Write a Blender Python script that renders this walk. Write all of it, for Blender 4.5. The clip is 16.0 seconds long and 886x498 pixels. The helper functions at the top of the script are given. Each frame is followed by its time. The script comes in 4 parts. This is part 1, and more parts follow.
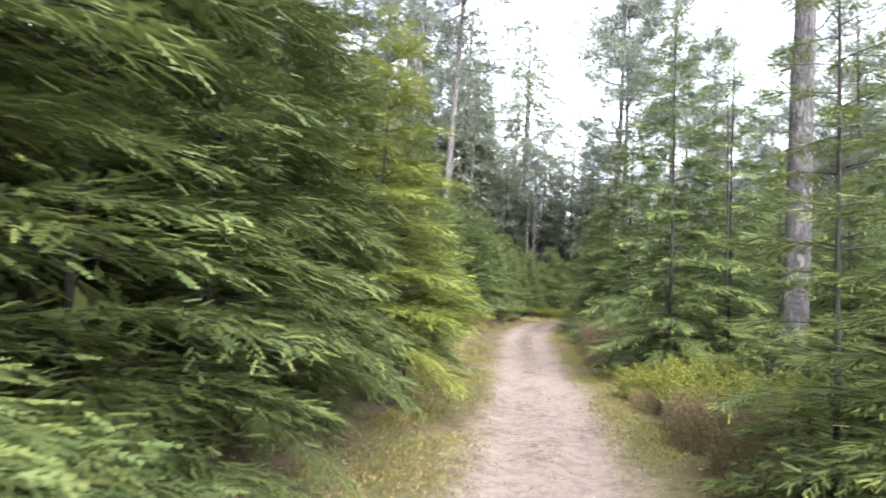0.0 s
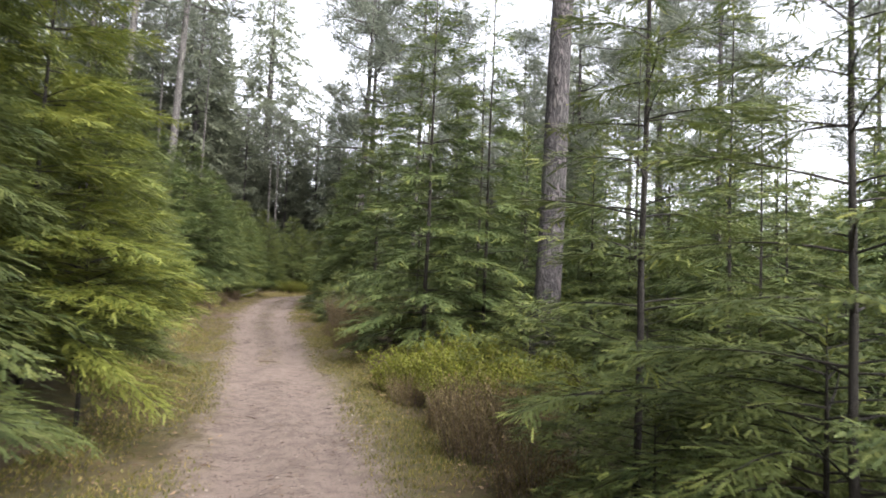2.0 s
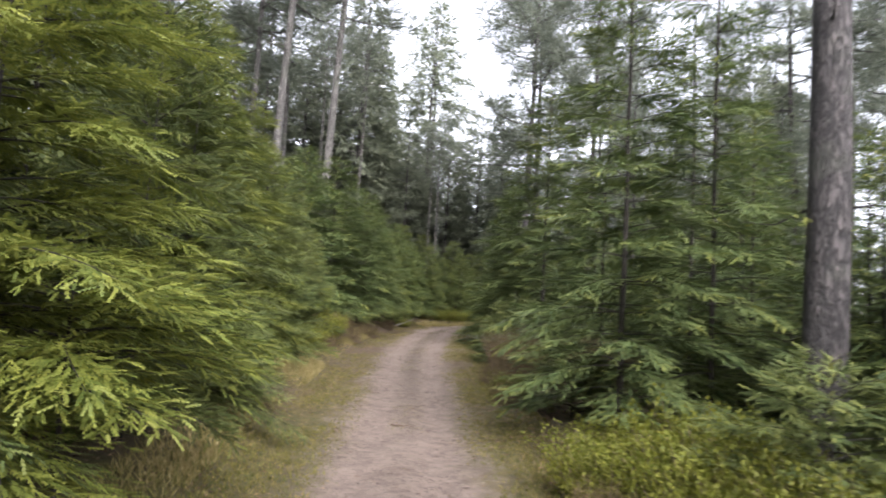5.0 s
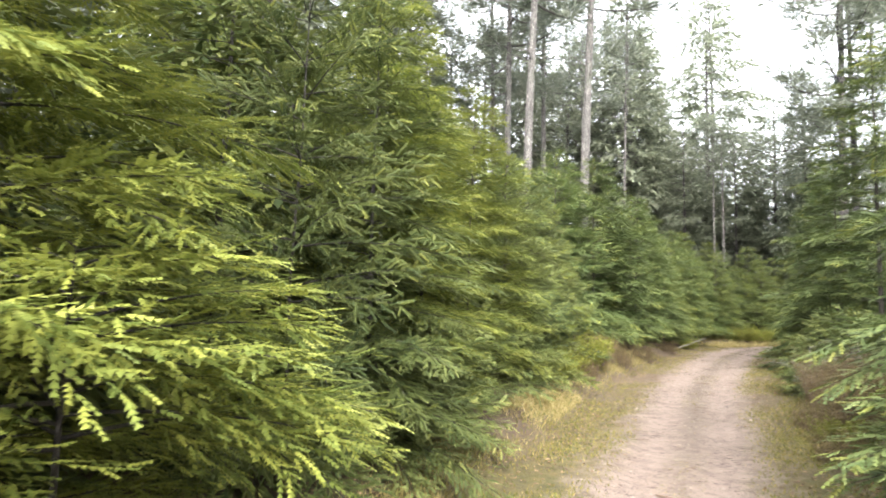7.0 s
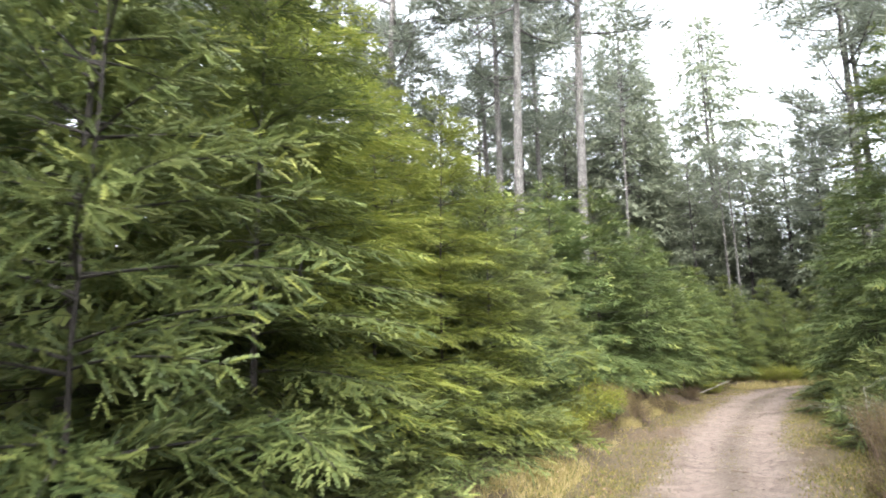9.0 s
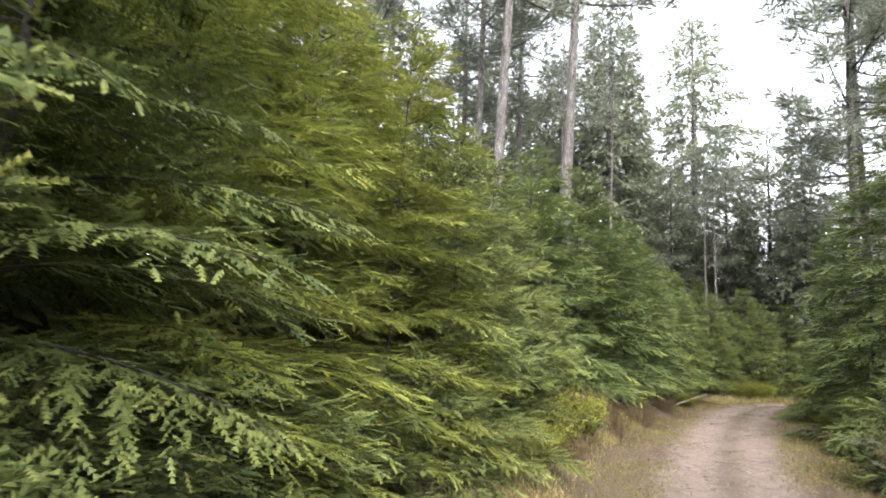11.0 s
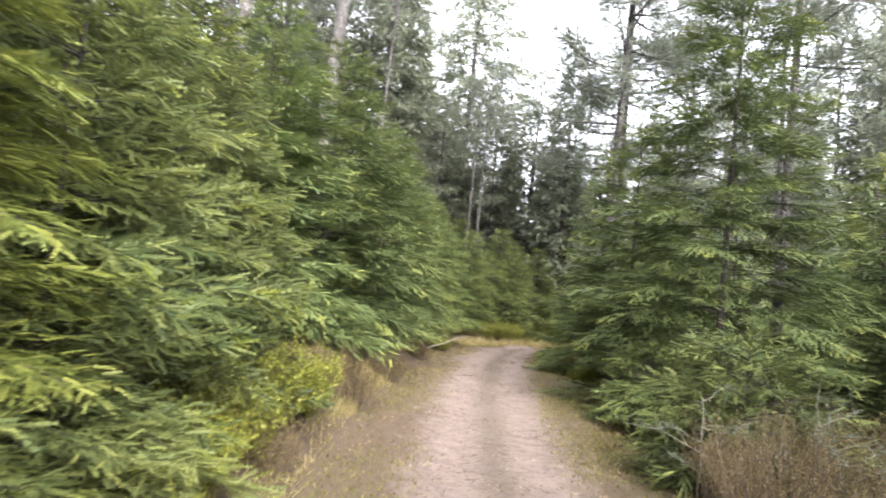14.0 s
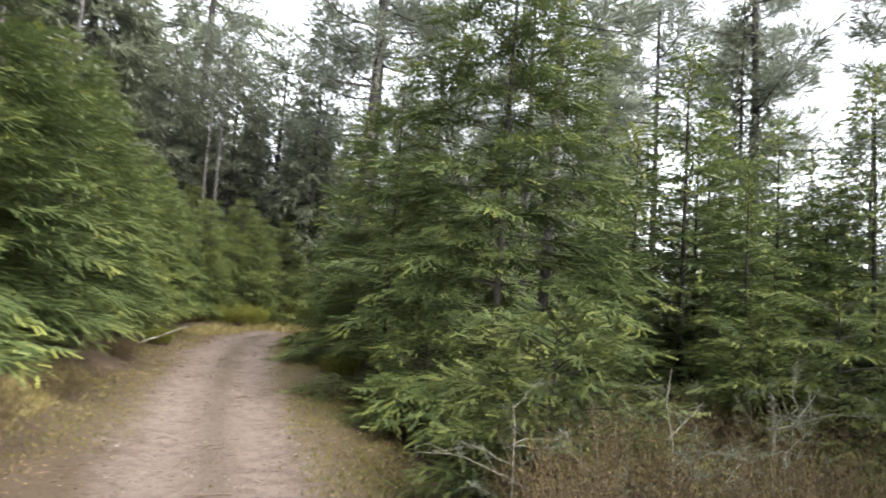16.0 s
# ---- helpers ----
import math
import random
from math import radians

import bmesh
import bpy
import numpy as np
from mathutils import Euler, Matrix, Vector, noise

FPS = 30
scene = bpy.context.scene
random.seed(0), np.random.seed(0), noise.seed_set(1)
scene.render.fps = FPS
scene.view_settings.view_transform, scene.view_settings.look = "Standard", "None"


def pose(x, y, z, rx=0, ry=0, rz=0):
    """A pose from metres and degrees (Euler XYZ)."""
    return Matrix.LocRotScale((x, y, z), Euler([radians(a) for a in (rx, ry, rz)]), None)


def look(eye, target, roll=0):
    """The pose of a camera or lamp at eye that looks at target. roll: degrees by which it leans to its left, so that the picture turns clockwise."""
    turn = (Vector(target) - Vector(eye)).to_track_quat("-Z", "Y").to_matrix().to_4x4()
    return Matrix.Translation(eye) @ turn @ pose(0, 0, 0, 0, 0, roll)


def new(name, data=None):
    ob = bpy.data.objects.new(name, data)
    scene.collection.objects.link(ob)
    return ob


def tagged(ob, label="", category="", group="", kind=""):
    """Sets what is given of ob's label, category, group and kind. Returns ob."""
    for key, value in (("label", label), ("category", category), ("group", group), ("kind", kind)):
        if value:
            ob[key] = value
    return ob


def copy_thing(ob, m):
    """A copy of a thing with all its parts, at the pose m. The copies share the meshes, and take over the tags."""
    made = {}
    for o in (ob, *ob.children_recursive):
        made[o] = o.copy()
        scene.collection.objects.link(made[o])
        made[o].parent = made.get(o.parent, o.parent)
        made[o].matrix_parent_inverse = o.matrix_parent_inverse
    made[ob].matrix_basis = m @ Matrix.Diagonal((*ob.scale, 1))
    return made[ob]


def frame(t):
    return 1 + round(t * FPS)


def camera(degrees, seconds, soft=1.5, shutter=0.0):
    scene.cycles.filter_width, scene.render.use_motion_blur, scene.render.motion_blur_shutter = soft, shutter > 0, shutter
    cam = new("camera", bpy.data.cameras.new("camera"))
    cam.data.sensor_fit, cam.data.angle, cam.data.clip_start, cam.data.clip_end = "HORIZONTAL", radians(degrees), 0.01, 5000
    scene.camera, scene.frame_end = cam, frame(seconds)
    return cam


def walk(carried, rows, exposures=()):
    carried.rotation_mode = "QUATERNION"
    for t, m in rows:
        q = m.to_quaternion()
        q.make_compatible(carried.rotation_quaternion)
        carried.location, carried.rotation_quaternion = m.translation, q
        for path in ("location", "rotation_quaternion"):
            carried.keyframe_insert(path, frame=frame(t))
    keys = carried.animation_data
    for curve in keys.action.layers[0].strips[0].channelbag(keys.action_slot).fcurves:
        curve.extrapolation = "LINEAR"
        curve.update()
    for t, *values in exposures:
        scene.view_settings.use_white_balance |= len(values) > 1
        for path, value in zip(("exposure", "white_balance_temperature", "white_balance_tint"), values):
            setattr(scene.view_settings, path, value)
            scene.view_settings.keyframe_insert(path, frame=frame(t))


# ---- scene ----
cam = camera(69.3, 16.0, soft=1.75, shutter=0.4)
ROWS = [
    (0.0, 0.000, 0.000, 1.514, -0.29, 5.18, -3.29),
    (0.5, 0.051, 0.386, 1.556, -5.49, 4.77, -2.78),
    (1.0, 0.099, 0.752, 1.563, -10.34, 4.46, -2.28),
    (1.5, 0.164, 1.189, 1.570, -18.60, 3.66, -0.43),
    (2.0, 0.273, 1.678, 1.586, -22.98, 3.85, -2.39),
    (2.5, 0.363, 2.197, 1.600, -25.70, 2.94, -2.86),
    (3.0, 0.526, 2.674, 1.604, -29.10, 2.01, -3.26),
    (3.5, 0.589, 3.122, 1.690, -25.94, 2.90, -3.04),
    (4.0, 0.721, 3.579, 1.711, -23.57, 2.87, -1.63),
    (4.5, 0.900, 4.023, 1.766, -15.45, 5.43, -2.98),
    (5.0, 0.998, 4.454, 1.732, -8.49, 5.51, -3.44),
    (5.2, 1.044, 4.647, 1.735, -4.98, 5.25, -2.46),
    (7.3, 1.459, 6.548, 1.759, 18.96, 6.48, -0.26),
    (7.5, 1.474, 6.718, 1.758, 19.49, 6.13, 1.52),
    (8.0, 1.452, 7.141, 1.779, 18.98, 7.58, 1.56),
    (8.5, 1.393, 7.630, 1.817, 17.71, 10.24, -1.57),
    (9.0, 1.445, 7.992, 1.795, 17.67, 10.83, 1.03),
    (9.5, 1.448, 8.451, 1.798, 12.37, 10.75, 0.96),
    (9.7, 1.412, 8.651, 1.806, 11.60, 11.12, -0.15),
    (11.8, 0.939, 10.358, 1.858, 15.02, 7.78, -3.67),
    (12.0, 0.950, 10.569, 1.889, 14.21, 6.45, -2.06),
    (12.5, 1.027, 11.124, 1.928, 15.63, 5.49, -4.90),
    (13.0, 1.037, 11.653, 1.946, 10.98, 4.90, -5.59),
    (13.5, 1.064, 12.215, 1.967, -1.86, 5.31, -5.35),
    (14.0, 1.139, 12.722, 2.025, -7.22, 5.26, -6.30),
    (14.5, 1.164, 13.254, 2.058, -14.59, 6.14, -3.52),
    (15.0, 1.331, 13.707, 2.064, -15.58, 6.60, -2.34),
    (15.5, 1.542, 14.186, 2.045, -22.24, 5.84, -1.84),
    (16.0, 1.735, 14.695, 2.042, -29.29, 5.42, -4.11),
]
EXPOSURES = [(0.0, 3.2, 6050, 11), (0.5, 2.75, 6250, 13), (1.0, 2.4, 6300, 13), (2.5, 2.4, 6400, 14), (4.0, 2.3, 6350, 14), (4.5, 2.5, 6250, 15), (5.0, 2.35, 6250, 15), (7.3, 3.45, 6500, 10), (8.0, 3.35, 6300, 10), (9.0, 3.25, 6250, 10), (9.5, 2.95, 6350, 12), (9.7, 2.9, 6400, 12), (12.0, 3.1, 6450, 13), (13.2, 3.45, 6400, 14), (14.0, 3.25, 6350, 15), (14.5, 2.8, 6400, 14), (15.5, 2.55, 6450, 12), (16.0, 2.75, 6450, 10)]
walk(cam, [(t, pose(x, y, z, 90 + pitch, roll, yaw)) for t, x, y, z, yaw, pitch, roll in ROWS], EXPOSURES)

# ---- light ----
SUN_EL, SUN_AZ = 42.0, 166.0  # height, and turn from +y towards +x
world = bpy.data.worlds.new("overcast_sky")
scene.world = world
world.use_nodes = True
wn, wl = world.node_tree.nodes, world.node_tree.links
sky = wn.new("ShaderNodeTexSky")
sky.sky_type = "NISHITA"
sky.sun_disc = False
sky.sun_elevation, sky.sun_rotation = radians(SUN_EL), radians(SUN_AZ)
sky.air_density, sky.dust_density, sky.ozone_density = 1.0, 2.0, 0.6
cloud = wn.new("ShaderNodeHueSaturation")
cloud.inputs["Saturation"].default_value = 0.22
cloud.inputs["Value"].default_value = 1.0
wl.new(sky.outputs[0], cloud.inputs["Color"])
wl.new(cloud.outputs[0], wn["Background"].inputs["Color"])
wn["Background"].inputs["Strength"].default_value = 0.12
sun_data = bpy.data.lights.new("sun", "SUN")
sun_data.energy, sun_data.angle, sun_data.color = 1.5, radians(50), (1.0, 0.96, 0.9)
sun = new("sun", sun_data)
a, e = radians(SUN_AZ), radians(SUN_EL)
sun.matrix_world = look(Vector((math.sin(a) * math.cos(e), math.cos(a) * math.cos(e), math.sin(e))) * 60, (0, 0, 0))


# ---- materials ----
def material(name):
    m = bpy.data.materials.new(name)
    m.use_nodes = True
    n, l = m.node_tree.nodes, m.node_tree.links
    return m, n, l, n["Principled BSDF"]


def ramp(n, stops):
    r = n.new("ShaderNodeValToRGB")
    while len(r.color_ramp.elements) < len(stops):
        r.color_ramp.elements.new(0.5)
    for el, (p, c) in zip(r.color_ramp.elements, stops):
        el.position, el.color = p, (*c, 1)
    return r


def noise_node(n, l, scale, detail=4.0, coords="Object", rough=0.55):
    t = n.new("ShaderNodeTexCoord")
    k = n.new("ShaderNodeTexNoise")
    k.inputs["Scale"].default_value, k.inputs["Detail"].default_value = scale, detail
    k.inputs["Roughness"].default_value = rough
    l.new(t.outputs[coords], k.inputs["Vector"])
    return k


def mix_rgb(n, l, fac, a, b, blend="MIX"):
    x = n.new("ShaderNodeMix")
    x.data_type, x.blend_type = "RGBA", blend
    for socket, v in ((x.inputs[0], fac), (x.inputs[6], a), (x.inputs[7], b)):
        if isinstance(v, (int, float)):
            socket.default_value = v
        elif isinstance(v, tuple):
            socket.default_value = (*v, 1)
        else:
            l.new(v, socket)
    return x.outputs[2]


def foliage(name, dark, mid, light, patch, translucent=0.3, rough=0.55):
    """Needles or leaves: colour varies by leaf, by patch of the crown and by tree."""
    m, n, l, b = material(name)
    geo = n.new("ShaderNodeNewGeometry")
    r = ramp(n, [(0.0, dark), (0.5, mid), (1.0, light)])
    l.new(geo.outputs["Random Per Island"], r.inputs[0])
    k = noise_node(n, l, 1.3, 2)
    pr = ramp(n, [(0.42, (0, 0, 0)), (0.68, (1, 1, 1))])
    l.new(k.outputs[0], pr.inputs[0])
    half = n.new("ShaderNodeMath")
    half.operation = "MULTIPLY"
    half.inputs[1].default_value = 0.55
    l.new(pr.outputs[0], half.inputs[0])
    c = mix_rgb(n, l, half.outputs[0], r.outputs[0], patch)
    info = n.new("ShaderNodeObjectInfo")
    hs = n.new("ShaderNodeHueSaturation")
    mr = n.new("ShaderNodeMapRange")
    mr.inputs[3].default_value, mr.inputs[4].default_value = 0.8, 1.2
    l.new(info.outputs["Random"], mr.inputs[0])
    l.new(mr.outputs[0], hs.inputs["Value"])
    l.new(c, hs.inputs["Color"])
    l.new(hs.outputs[0], b.inputs["Base Color"])
    b.inputs["Roughness"].default_value = rough
    b.inputs["Specular IOR Level"].default_value = 0.2
    tr = n.new("ShaderNodeBsdfTranslucent")
    l.new(hs.outputs[0], tr.inputs["Color"])
    mx = n.new("ShaderNodeMixShader")
    mx.inputs[0].default_value = translucent
    l.new(b.outputs[0], mx.inputs[1])
    l.new(tr.outputs[0], mx.inputs[2])
    l.new(mx.outputs[0], n["Material Output"].inputs["Surface"])
    return m


def bark(name, dark, light, scale, bump=0.02):
    m, n, l, b = material(name)
    t = n.new("ShaderNodeTexCoord")
    mp = n.new("ShaderNodeMapping")
    mp.inputs["Scale"].default_value = (1, 1, 0.22)
    l.new(t.outputs["Object"], mp.inputs["Vector"])
    v = n.new("ShaderNodeTexVoronoi")
    v.feature = "DISTANCE_TO_EDGE"
    v.inputs["Scale"].default_value = scale
    k = n.new("ShaderNodeTexNoise")
    k.inputs["Scale"].default_value, k.inputs["Detail"].default_value = scale * 0.9, 6
    l.new(mp.outputs[0], k.inputs["Vector"])
    warp = mix_rgb(n, l, 0.25, mp.outputs[0], k.outputs[1])
    l.new(warp, v.inputs["Vector"])
    vr = ramp(n, [(0.0, (0, 0, 0)), (0.25, (1, 1, 1))])
    l.new(v.outputs[0], vr.inputs[0])
    kr = ramp(n, [(0.3, dark), (0.75, light)])
    l.new(k.outputs[0], kr.inputs[0])
    c = mix_rgb(n, l, vr.outputs[0], tuple(x * 0.45 for x in dark), kr.outputs[0])
    big = noise_node(n, l, 1.1, 3)
    br = ramp(n, [(0.55, (0, 0, 0)), (0.75, (1, 1, 1))])
    l.new(big.outputs[0], br.inputs[0])
    hf = n.new("ShaderNodeMath")
    hf.operation = "MULTIPLY"
    hf.inputs[1].default_value = 0.45
    l.new(br.outputs[0], hf.inputs[0])
    c = mix_rgb(n, l, hf.outputs[0], c, (0.10, 0.12, 0.075))
    l.new(c, b.inputs["Base Color"])
    b.inputs["Roughness"].default_value = 0.9
    bp = n.new("ShaderNodeBump")
    bp.inputs["Distance"].default_value = bump
    bp.inputs["Strength"].default_value = 0.9
    l.new(vr.outputs[0], bp.inputs["Height"])
    l.new(bp.outputs[0], b.inputs["Normal"])
    return m


def ground_material():
    """Pale trodden gravel in the track, mossy grass soil on the verges, brown needle litter under the trees."""
    m, n, l, b = material("forest_ground")
    at = n.new("ShaderNodeAttribute")
    at.attribute_name = "offset"
    sep = n.new("ShaderNodeSeparateXYZ")
    l.new(at.outputs["Vector"], sep.inputs[0])
    wob = noise_node(n, l, 3.2, 8, rough=0.75)
    ad = n.new("ShaderNodeMath")
    ad.operation = "MULTIPLY_ADD"
    ad.inputs[1].default_value, ad.inputs[2].default_value = 1.3, -0.65
    l.new(wob.outputs[0], ad.inputs[0])
    d = n.new("ShaderNodeMath")
    l.new(sep.outputs[0], d.inputs[0])
    l.new(ad.outputs[0], d.inputs[1])
    fine = noise_node(n, l, 85, 5, rough=0.7)
    mid = noise_node(n, l, 7, 6, rough=0.65)
    big = noise_node(n, l, 0.9, 3)
    gr = ramp(n, [(0.3, (0.062, 0.046, 0.037)), (0.5, (0.158, 0.12, 0.1)), (0.7, (0.27, 0.212, 0.182))])
    l.new(fine.outputs[0], gr.inputs[0])
    gd = ramp(n, [(0.36, (0.085, 0.062, 0.047)), (0.56, (0.202, 0.154, 0.129))])
    l.new(mid.outputs[0], gd.inputs[0])
    gravel = mix_rgb(n, l, 0.5, gr.outputs[0], gd.outputs[0])
    speck = noise_node(n, l, 28, 3, rough=0.8)
    sr = ramp(n, [(0.58, (0, 0, 0)), (0.63, (1, 1, 1))])
    l.new(speck.outputs[0], sr.inputs[0])
    gravel = mix_rgb(n, l, sr.outputs[0], gravel, (0.06, 0.042, 0.03))
    so = ramp(n, [(0.34, (0.018, 0.014, 0.004)), (0.5, (0.062, 0.053, 0.011)), (0.66, (0.115, 0.084, 0.028))])
    l.new(mid.outputs[0], so.inputs[0])
    mo = ramp(n, [(0.4, (0.056, 0.054, 0.009)), (0.65, (0.078, 0.052, 0.022))])
    l.new(big.outputs[0], mo.inputs[0])
    soil = mix_rgb(n, l, 0.5, so.outputs[0], mo.outputs[0])
    ea = ramp(n, [(0.3, (0.028, 0.018, 0.010)), (0.5, (0.072, 0.047, 0.029)), (0.72, (0.135, 0.094, 0.062))])
    l.new(fine.outputs[0], ea.inputs[0])
    em = n.new("ShaderNodeMath")
    em.operation = "MULTIPLY"
    em.inputs[1].default_value = 0.85
    l.new(sep.outputs[1], em.inputs[0])
    soil = mix_rgb(n, l, em.outputs[0], soil, ea.outputs[0])
    hm = n.new("ShaderNodeMath")
    hm.operation = "MULTIPLY"
    l.new(sep.outputs[2], hm.inputs[0])
    l.new(mid.outputs[0], hm.inputs[1])
    gravel = mix_rgb(n, l, hm.outputs[0], gravel, (0.050, 0.038, 0.021))
    li = ramp(n, [(0.3, (0.030, 0.019, 0.012)), (0.55, (0.059, 0.038, 0.024)), (0.75, (0.101, 0.068, 0.042))])
    l.new(fine.outputs[0], li.inputs[0])
    floor_patch = ramp(n, [(0.42, (0, 0, 0)), (0.62, (1, 1, 1))])
    l.new(noise_node(n, l, 0.55, 6, rough=0.7).outputs[0], floor_patch.inputs[0])
    litter = mix_rgb(n, l, floor_patch.outputs[0], li.outputs[0], soil)
    e1 = n.new("ShaderNodeMapRange")
    e1.inputs[1].default_value, e1.inputs[2].default_value = 0.5, 1.02
    l.new(d.outputs[0], e1.inputs[0])
    e2 = n.new("ShaderNodeMapRange")
    e2.inputs[1].default_value, e2.inputs[2].default_value = 1.25, 1.8
    l.new(d.outputs[0], e2.inputs[0])
    c = mix_rgb(n, l, e1.outputs[0], gravel, soil)
    c = mix_rgb(n, l, e2.outputs[0], c, litter)
    l.new(c, b.inputs["Base Color"])
    b.inputs["Roughness"].default_value = 0.95
    bp = n.new("ShaderNodeBump")
    bp.inputs["Distance"].default_value, bp.inputs["Strength"].default_value = 0.035, 1.0
    l.new(mix_rgb(n, l, 0.5, fine.outputs[1], mid.outputs[1]), bp.inputs["Height"])
    l.new(bp.outputs[0], b.inputs["Normal"])
    return m


def plain(name, dark, light, scale=20, rough=0.85):
    m, n, l, b = material(name)
    k = noise_node(n, l, scale, 5)
    r = ramp(n, [(0.3, dark), (0.7, light)])
    l.new(k.outputs[0], r.inputs[0])
    l.new(r.outputs[0], b.inputs["Base Color"])
    b.inputs["Roughness"].default_value = rough
    return m


def scatter_mat(name, stops, rough=0.85, translucent=0.0):
    m, n, l, b = material(name)
    geo = n.new("ShaderNodeNewGeometry")
    r = ramp(n, stops)
    l.new(geo.outputs["Random Per Island"], r.inputs[0])
    l.new(r.outputs[0], b.inputs["Base Color"])
    b.inputs["Roughness"].default_value = rough
    if translucent:
        tr = n.new("ShaderNodeBsdfTranslucent")
        l.new(r.outputs[0], tr.inputs["Color"])
        mx = n.new("ShaderNodeMixShader")
        mx.inputs[0].default_value = translucent
        l.new(b.outputs[0], mx.inputs[1])
        l.new(tr.outputs[0], mx.inputs[2])
        l.new(mx.outputs[0], n["Material Output"].inputs["Surface"])
    return m


GROUND = ground_material()
HEMLOCK = foliage("hemlock_needles", (0.043, 0.066, 0.026), (0.094, 0.122, 0.043), (0.165, 0.185, 0.058), (0.155, 0.166, 0.05), 0.3, 0.55)
HEMLOCK_TIP = foliage("hemlock_new_needles", (0.11, 0.14, 0.04), (0.17, 0.195, 0.052), (0.235, 0.25, 0.066), (0.225, 0.23, 0.06), 0.35, 0.55)
SPRUCE = foliage("spruce_needles", (0.042, 0.068, 0.028), (0.09, 0.126, 0.046), (0.16, 0.19, 0.064), (0.122, 0.147, 0.05), 0.3, 0.55)
SPRUCE_TIP = foliage("spruce_new_needles", (0.11, 0.146, 0.044), (0.18, 0.206, 0.06), (0.26, 0.27, 0.078), (0.22, 0.226, 0.066), 0.3, 0.55)
HEMLOCK_PALE = foliage("hemlock_light_needles", (0.064, 0.088, 0.02), (0.14, 0.166, 0.036), (0.226, 0.242, 0.052), (0.194, 0.208, 0.043), 0.4, 0.55)
HEMLOCK_DEEP = foliage("hemlock_deep_needles", (0.036, 0.055, 0.02), (0.076, 0.1, 0.031), (0.14, 0.158, 0.048), (0.107, 0.126, 0.037), 0.3, 0.55)
# blue-grey pine green, lightened further to paint in the haze of distance
PINE_HAZED = foliage("pine_needles_hazed", (0.1, 0.116, 0.09), (0.148, 0.165, 0.126), (0.2, 0.217, 0.165), (0.17, 0.186, 0.144), 0.5)
# far spruces: distance haze put into the base colour, paler and greyer than needles
FIR_HAZED = foliage("tall_spruce_needles_hazed", (0.11, 0.124, 0.092), (0.165, 0.182, 0.13), (0.205, 0.228, 0.152), (0.176, 0.195, 0.136), 0.5)
BARK_PINE = bark("pine_bark", (0.052, 0.047, 0.048), (0.14, 0.121, 0.119), 16, 0.03)
BARK_YOUNG = bark("young_bark", (0.025, 0.02, 0.016), (0.065, 0.055, 0.045), 40, 0.006)
BARK_PALE = bark("pale_bark", (0.10, 0.093, 0.088), (0.24, 0.222, 0.208), 18, 0.02)
DEADWOOD = plain("lichen_twig_wood", (0.11, 0.1, 0.08), (0.25, 0.235, 0.195), 30)


# ---- plan ----
TRACK_Y = (-60, -10, 0, 5, 8.5, 12, 14.5, 17, 20, 24, 28, 30, 32, 33, 34, 60)
TRACK_X = (-9, -1.3, 0.2, 0.9, 1.42, 1.74, 2.1, 2.28, 2.75, 3.52, 4.6, 5.3, 6.3, 7.2, 8.8, 80)
_fine_y = np.linspace(-60, 60, 481)
_fine_x = np.interp(_fine_y, TRACK_Y, TRACK_X)
_fine_x = np.convolve(np.pad(_fine_x, 6, mode="edge"), np.ones(13) / 13, mode="valid")


def track(y):
    return np.interp(y, _fine_y, _fine_x)


def lie(x, y):
    """Height of the ground: a gentle rise ahead, a low bank behind the left verge, small unevenness."""
    x, y = np.asarray(x, float), np.asarray(y, float)
    yy = np.clip(y, -40, 26)
    z = 0.0304 * yy + 0.000313 * yy * np.abs(yy) + 0.016 * np.clip(y - 26, 0, 60)
    d = x - track(y)
    z = z - 0.035 * np.exp(-((np.abs(d) - 0.35) / 0.22) ** 2)
    side = np.clip((np.abs(d) - 1.2) / 0.8, 0, 1)
    z = z + side * (0.05 * np.sin(x * 1.9 + y * 0.7) + 0.06 * np.sin(y * 1.3 - x * 0.6 + 1) + np.where(d < 0, 0.16, -0.05))
    bank = np.clip((-d - 1.5) / 0.35, 0, 1) * np.clip((y - 9) / 4, 0, 1) * np.clip((27 - y) / 4, 0, 1)
    z = z + 0.14 * bank * (0.8 + 0.3 * np.sin(y * 2.3) * np.sin(y * 0.9 + 1))
    return z + 0.012 * np.sin(x * 5.1 + 1.3) * np.sin(y * 4.3)


def at_ground(x, y, sink=0.0):
    return float(lie(x, y)) - sink


# ---- mesh helpers ----
def mesh_of(name, verts, faces, mats, index=None, smooth=False):
    """A mesh from arrays; faces is an (n, k) array."""
    verts, faces = np.asarray(verts, np.float32), np.asarray(faces, np.int32)
    me = bpy.data.meshes.new(name)
    k = faces.shape[1]
    me.vertices.add(len(verts))
    me.vertices.foreach_set("co", verts.ravel())
    me.loops.add(faces.size)
    me.loops.foreach_set("vertex_index", faces.ravel())
    me.polygons.add(len(faces))
    me.polygons.foreach_set("loop_start", np.arange(0, faces.size, k, dtype=np.int32))
    if index is not None:
        me.polygons.foreach_set("material_index", np.asarray(index, np.int32))
    for m in mats:
        me.materials.append(m)
    me.update(calc_edges=True)
    if smooth:
        me.polygons.foreach_set("use_smooth", np.ones(len(faces), bool))
    me.validate()
    return me


def part_mesh(name, me, parent, label=""):
    ob = new(name, me)
    ob.parent = parent
    if label:
        tagged(ob, label)
    return ob


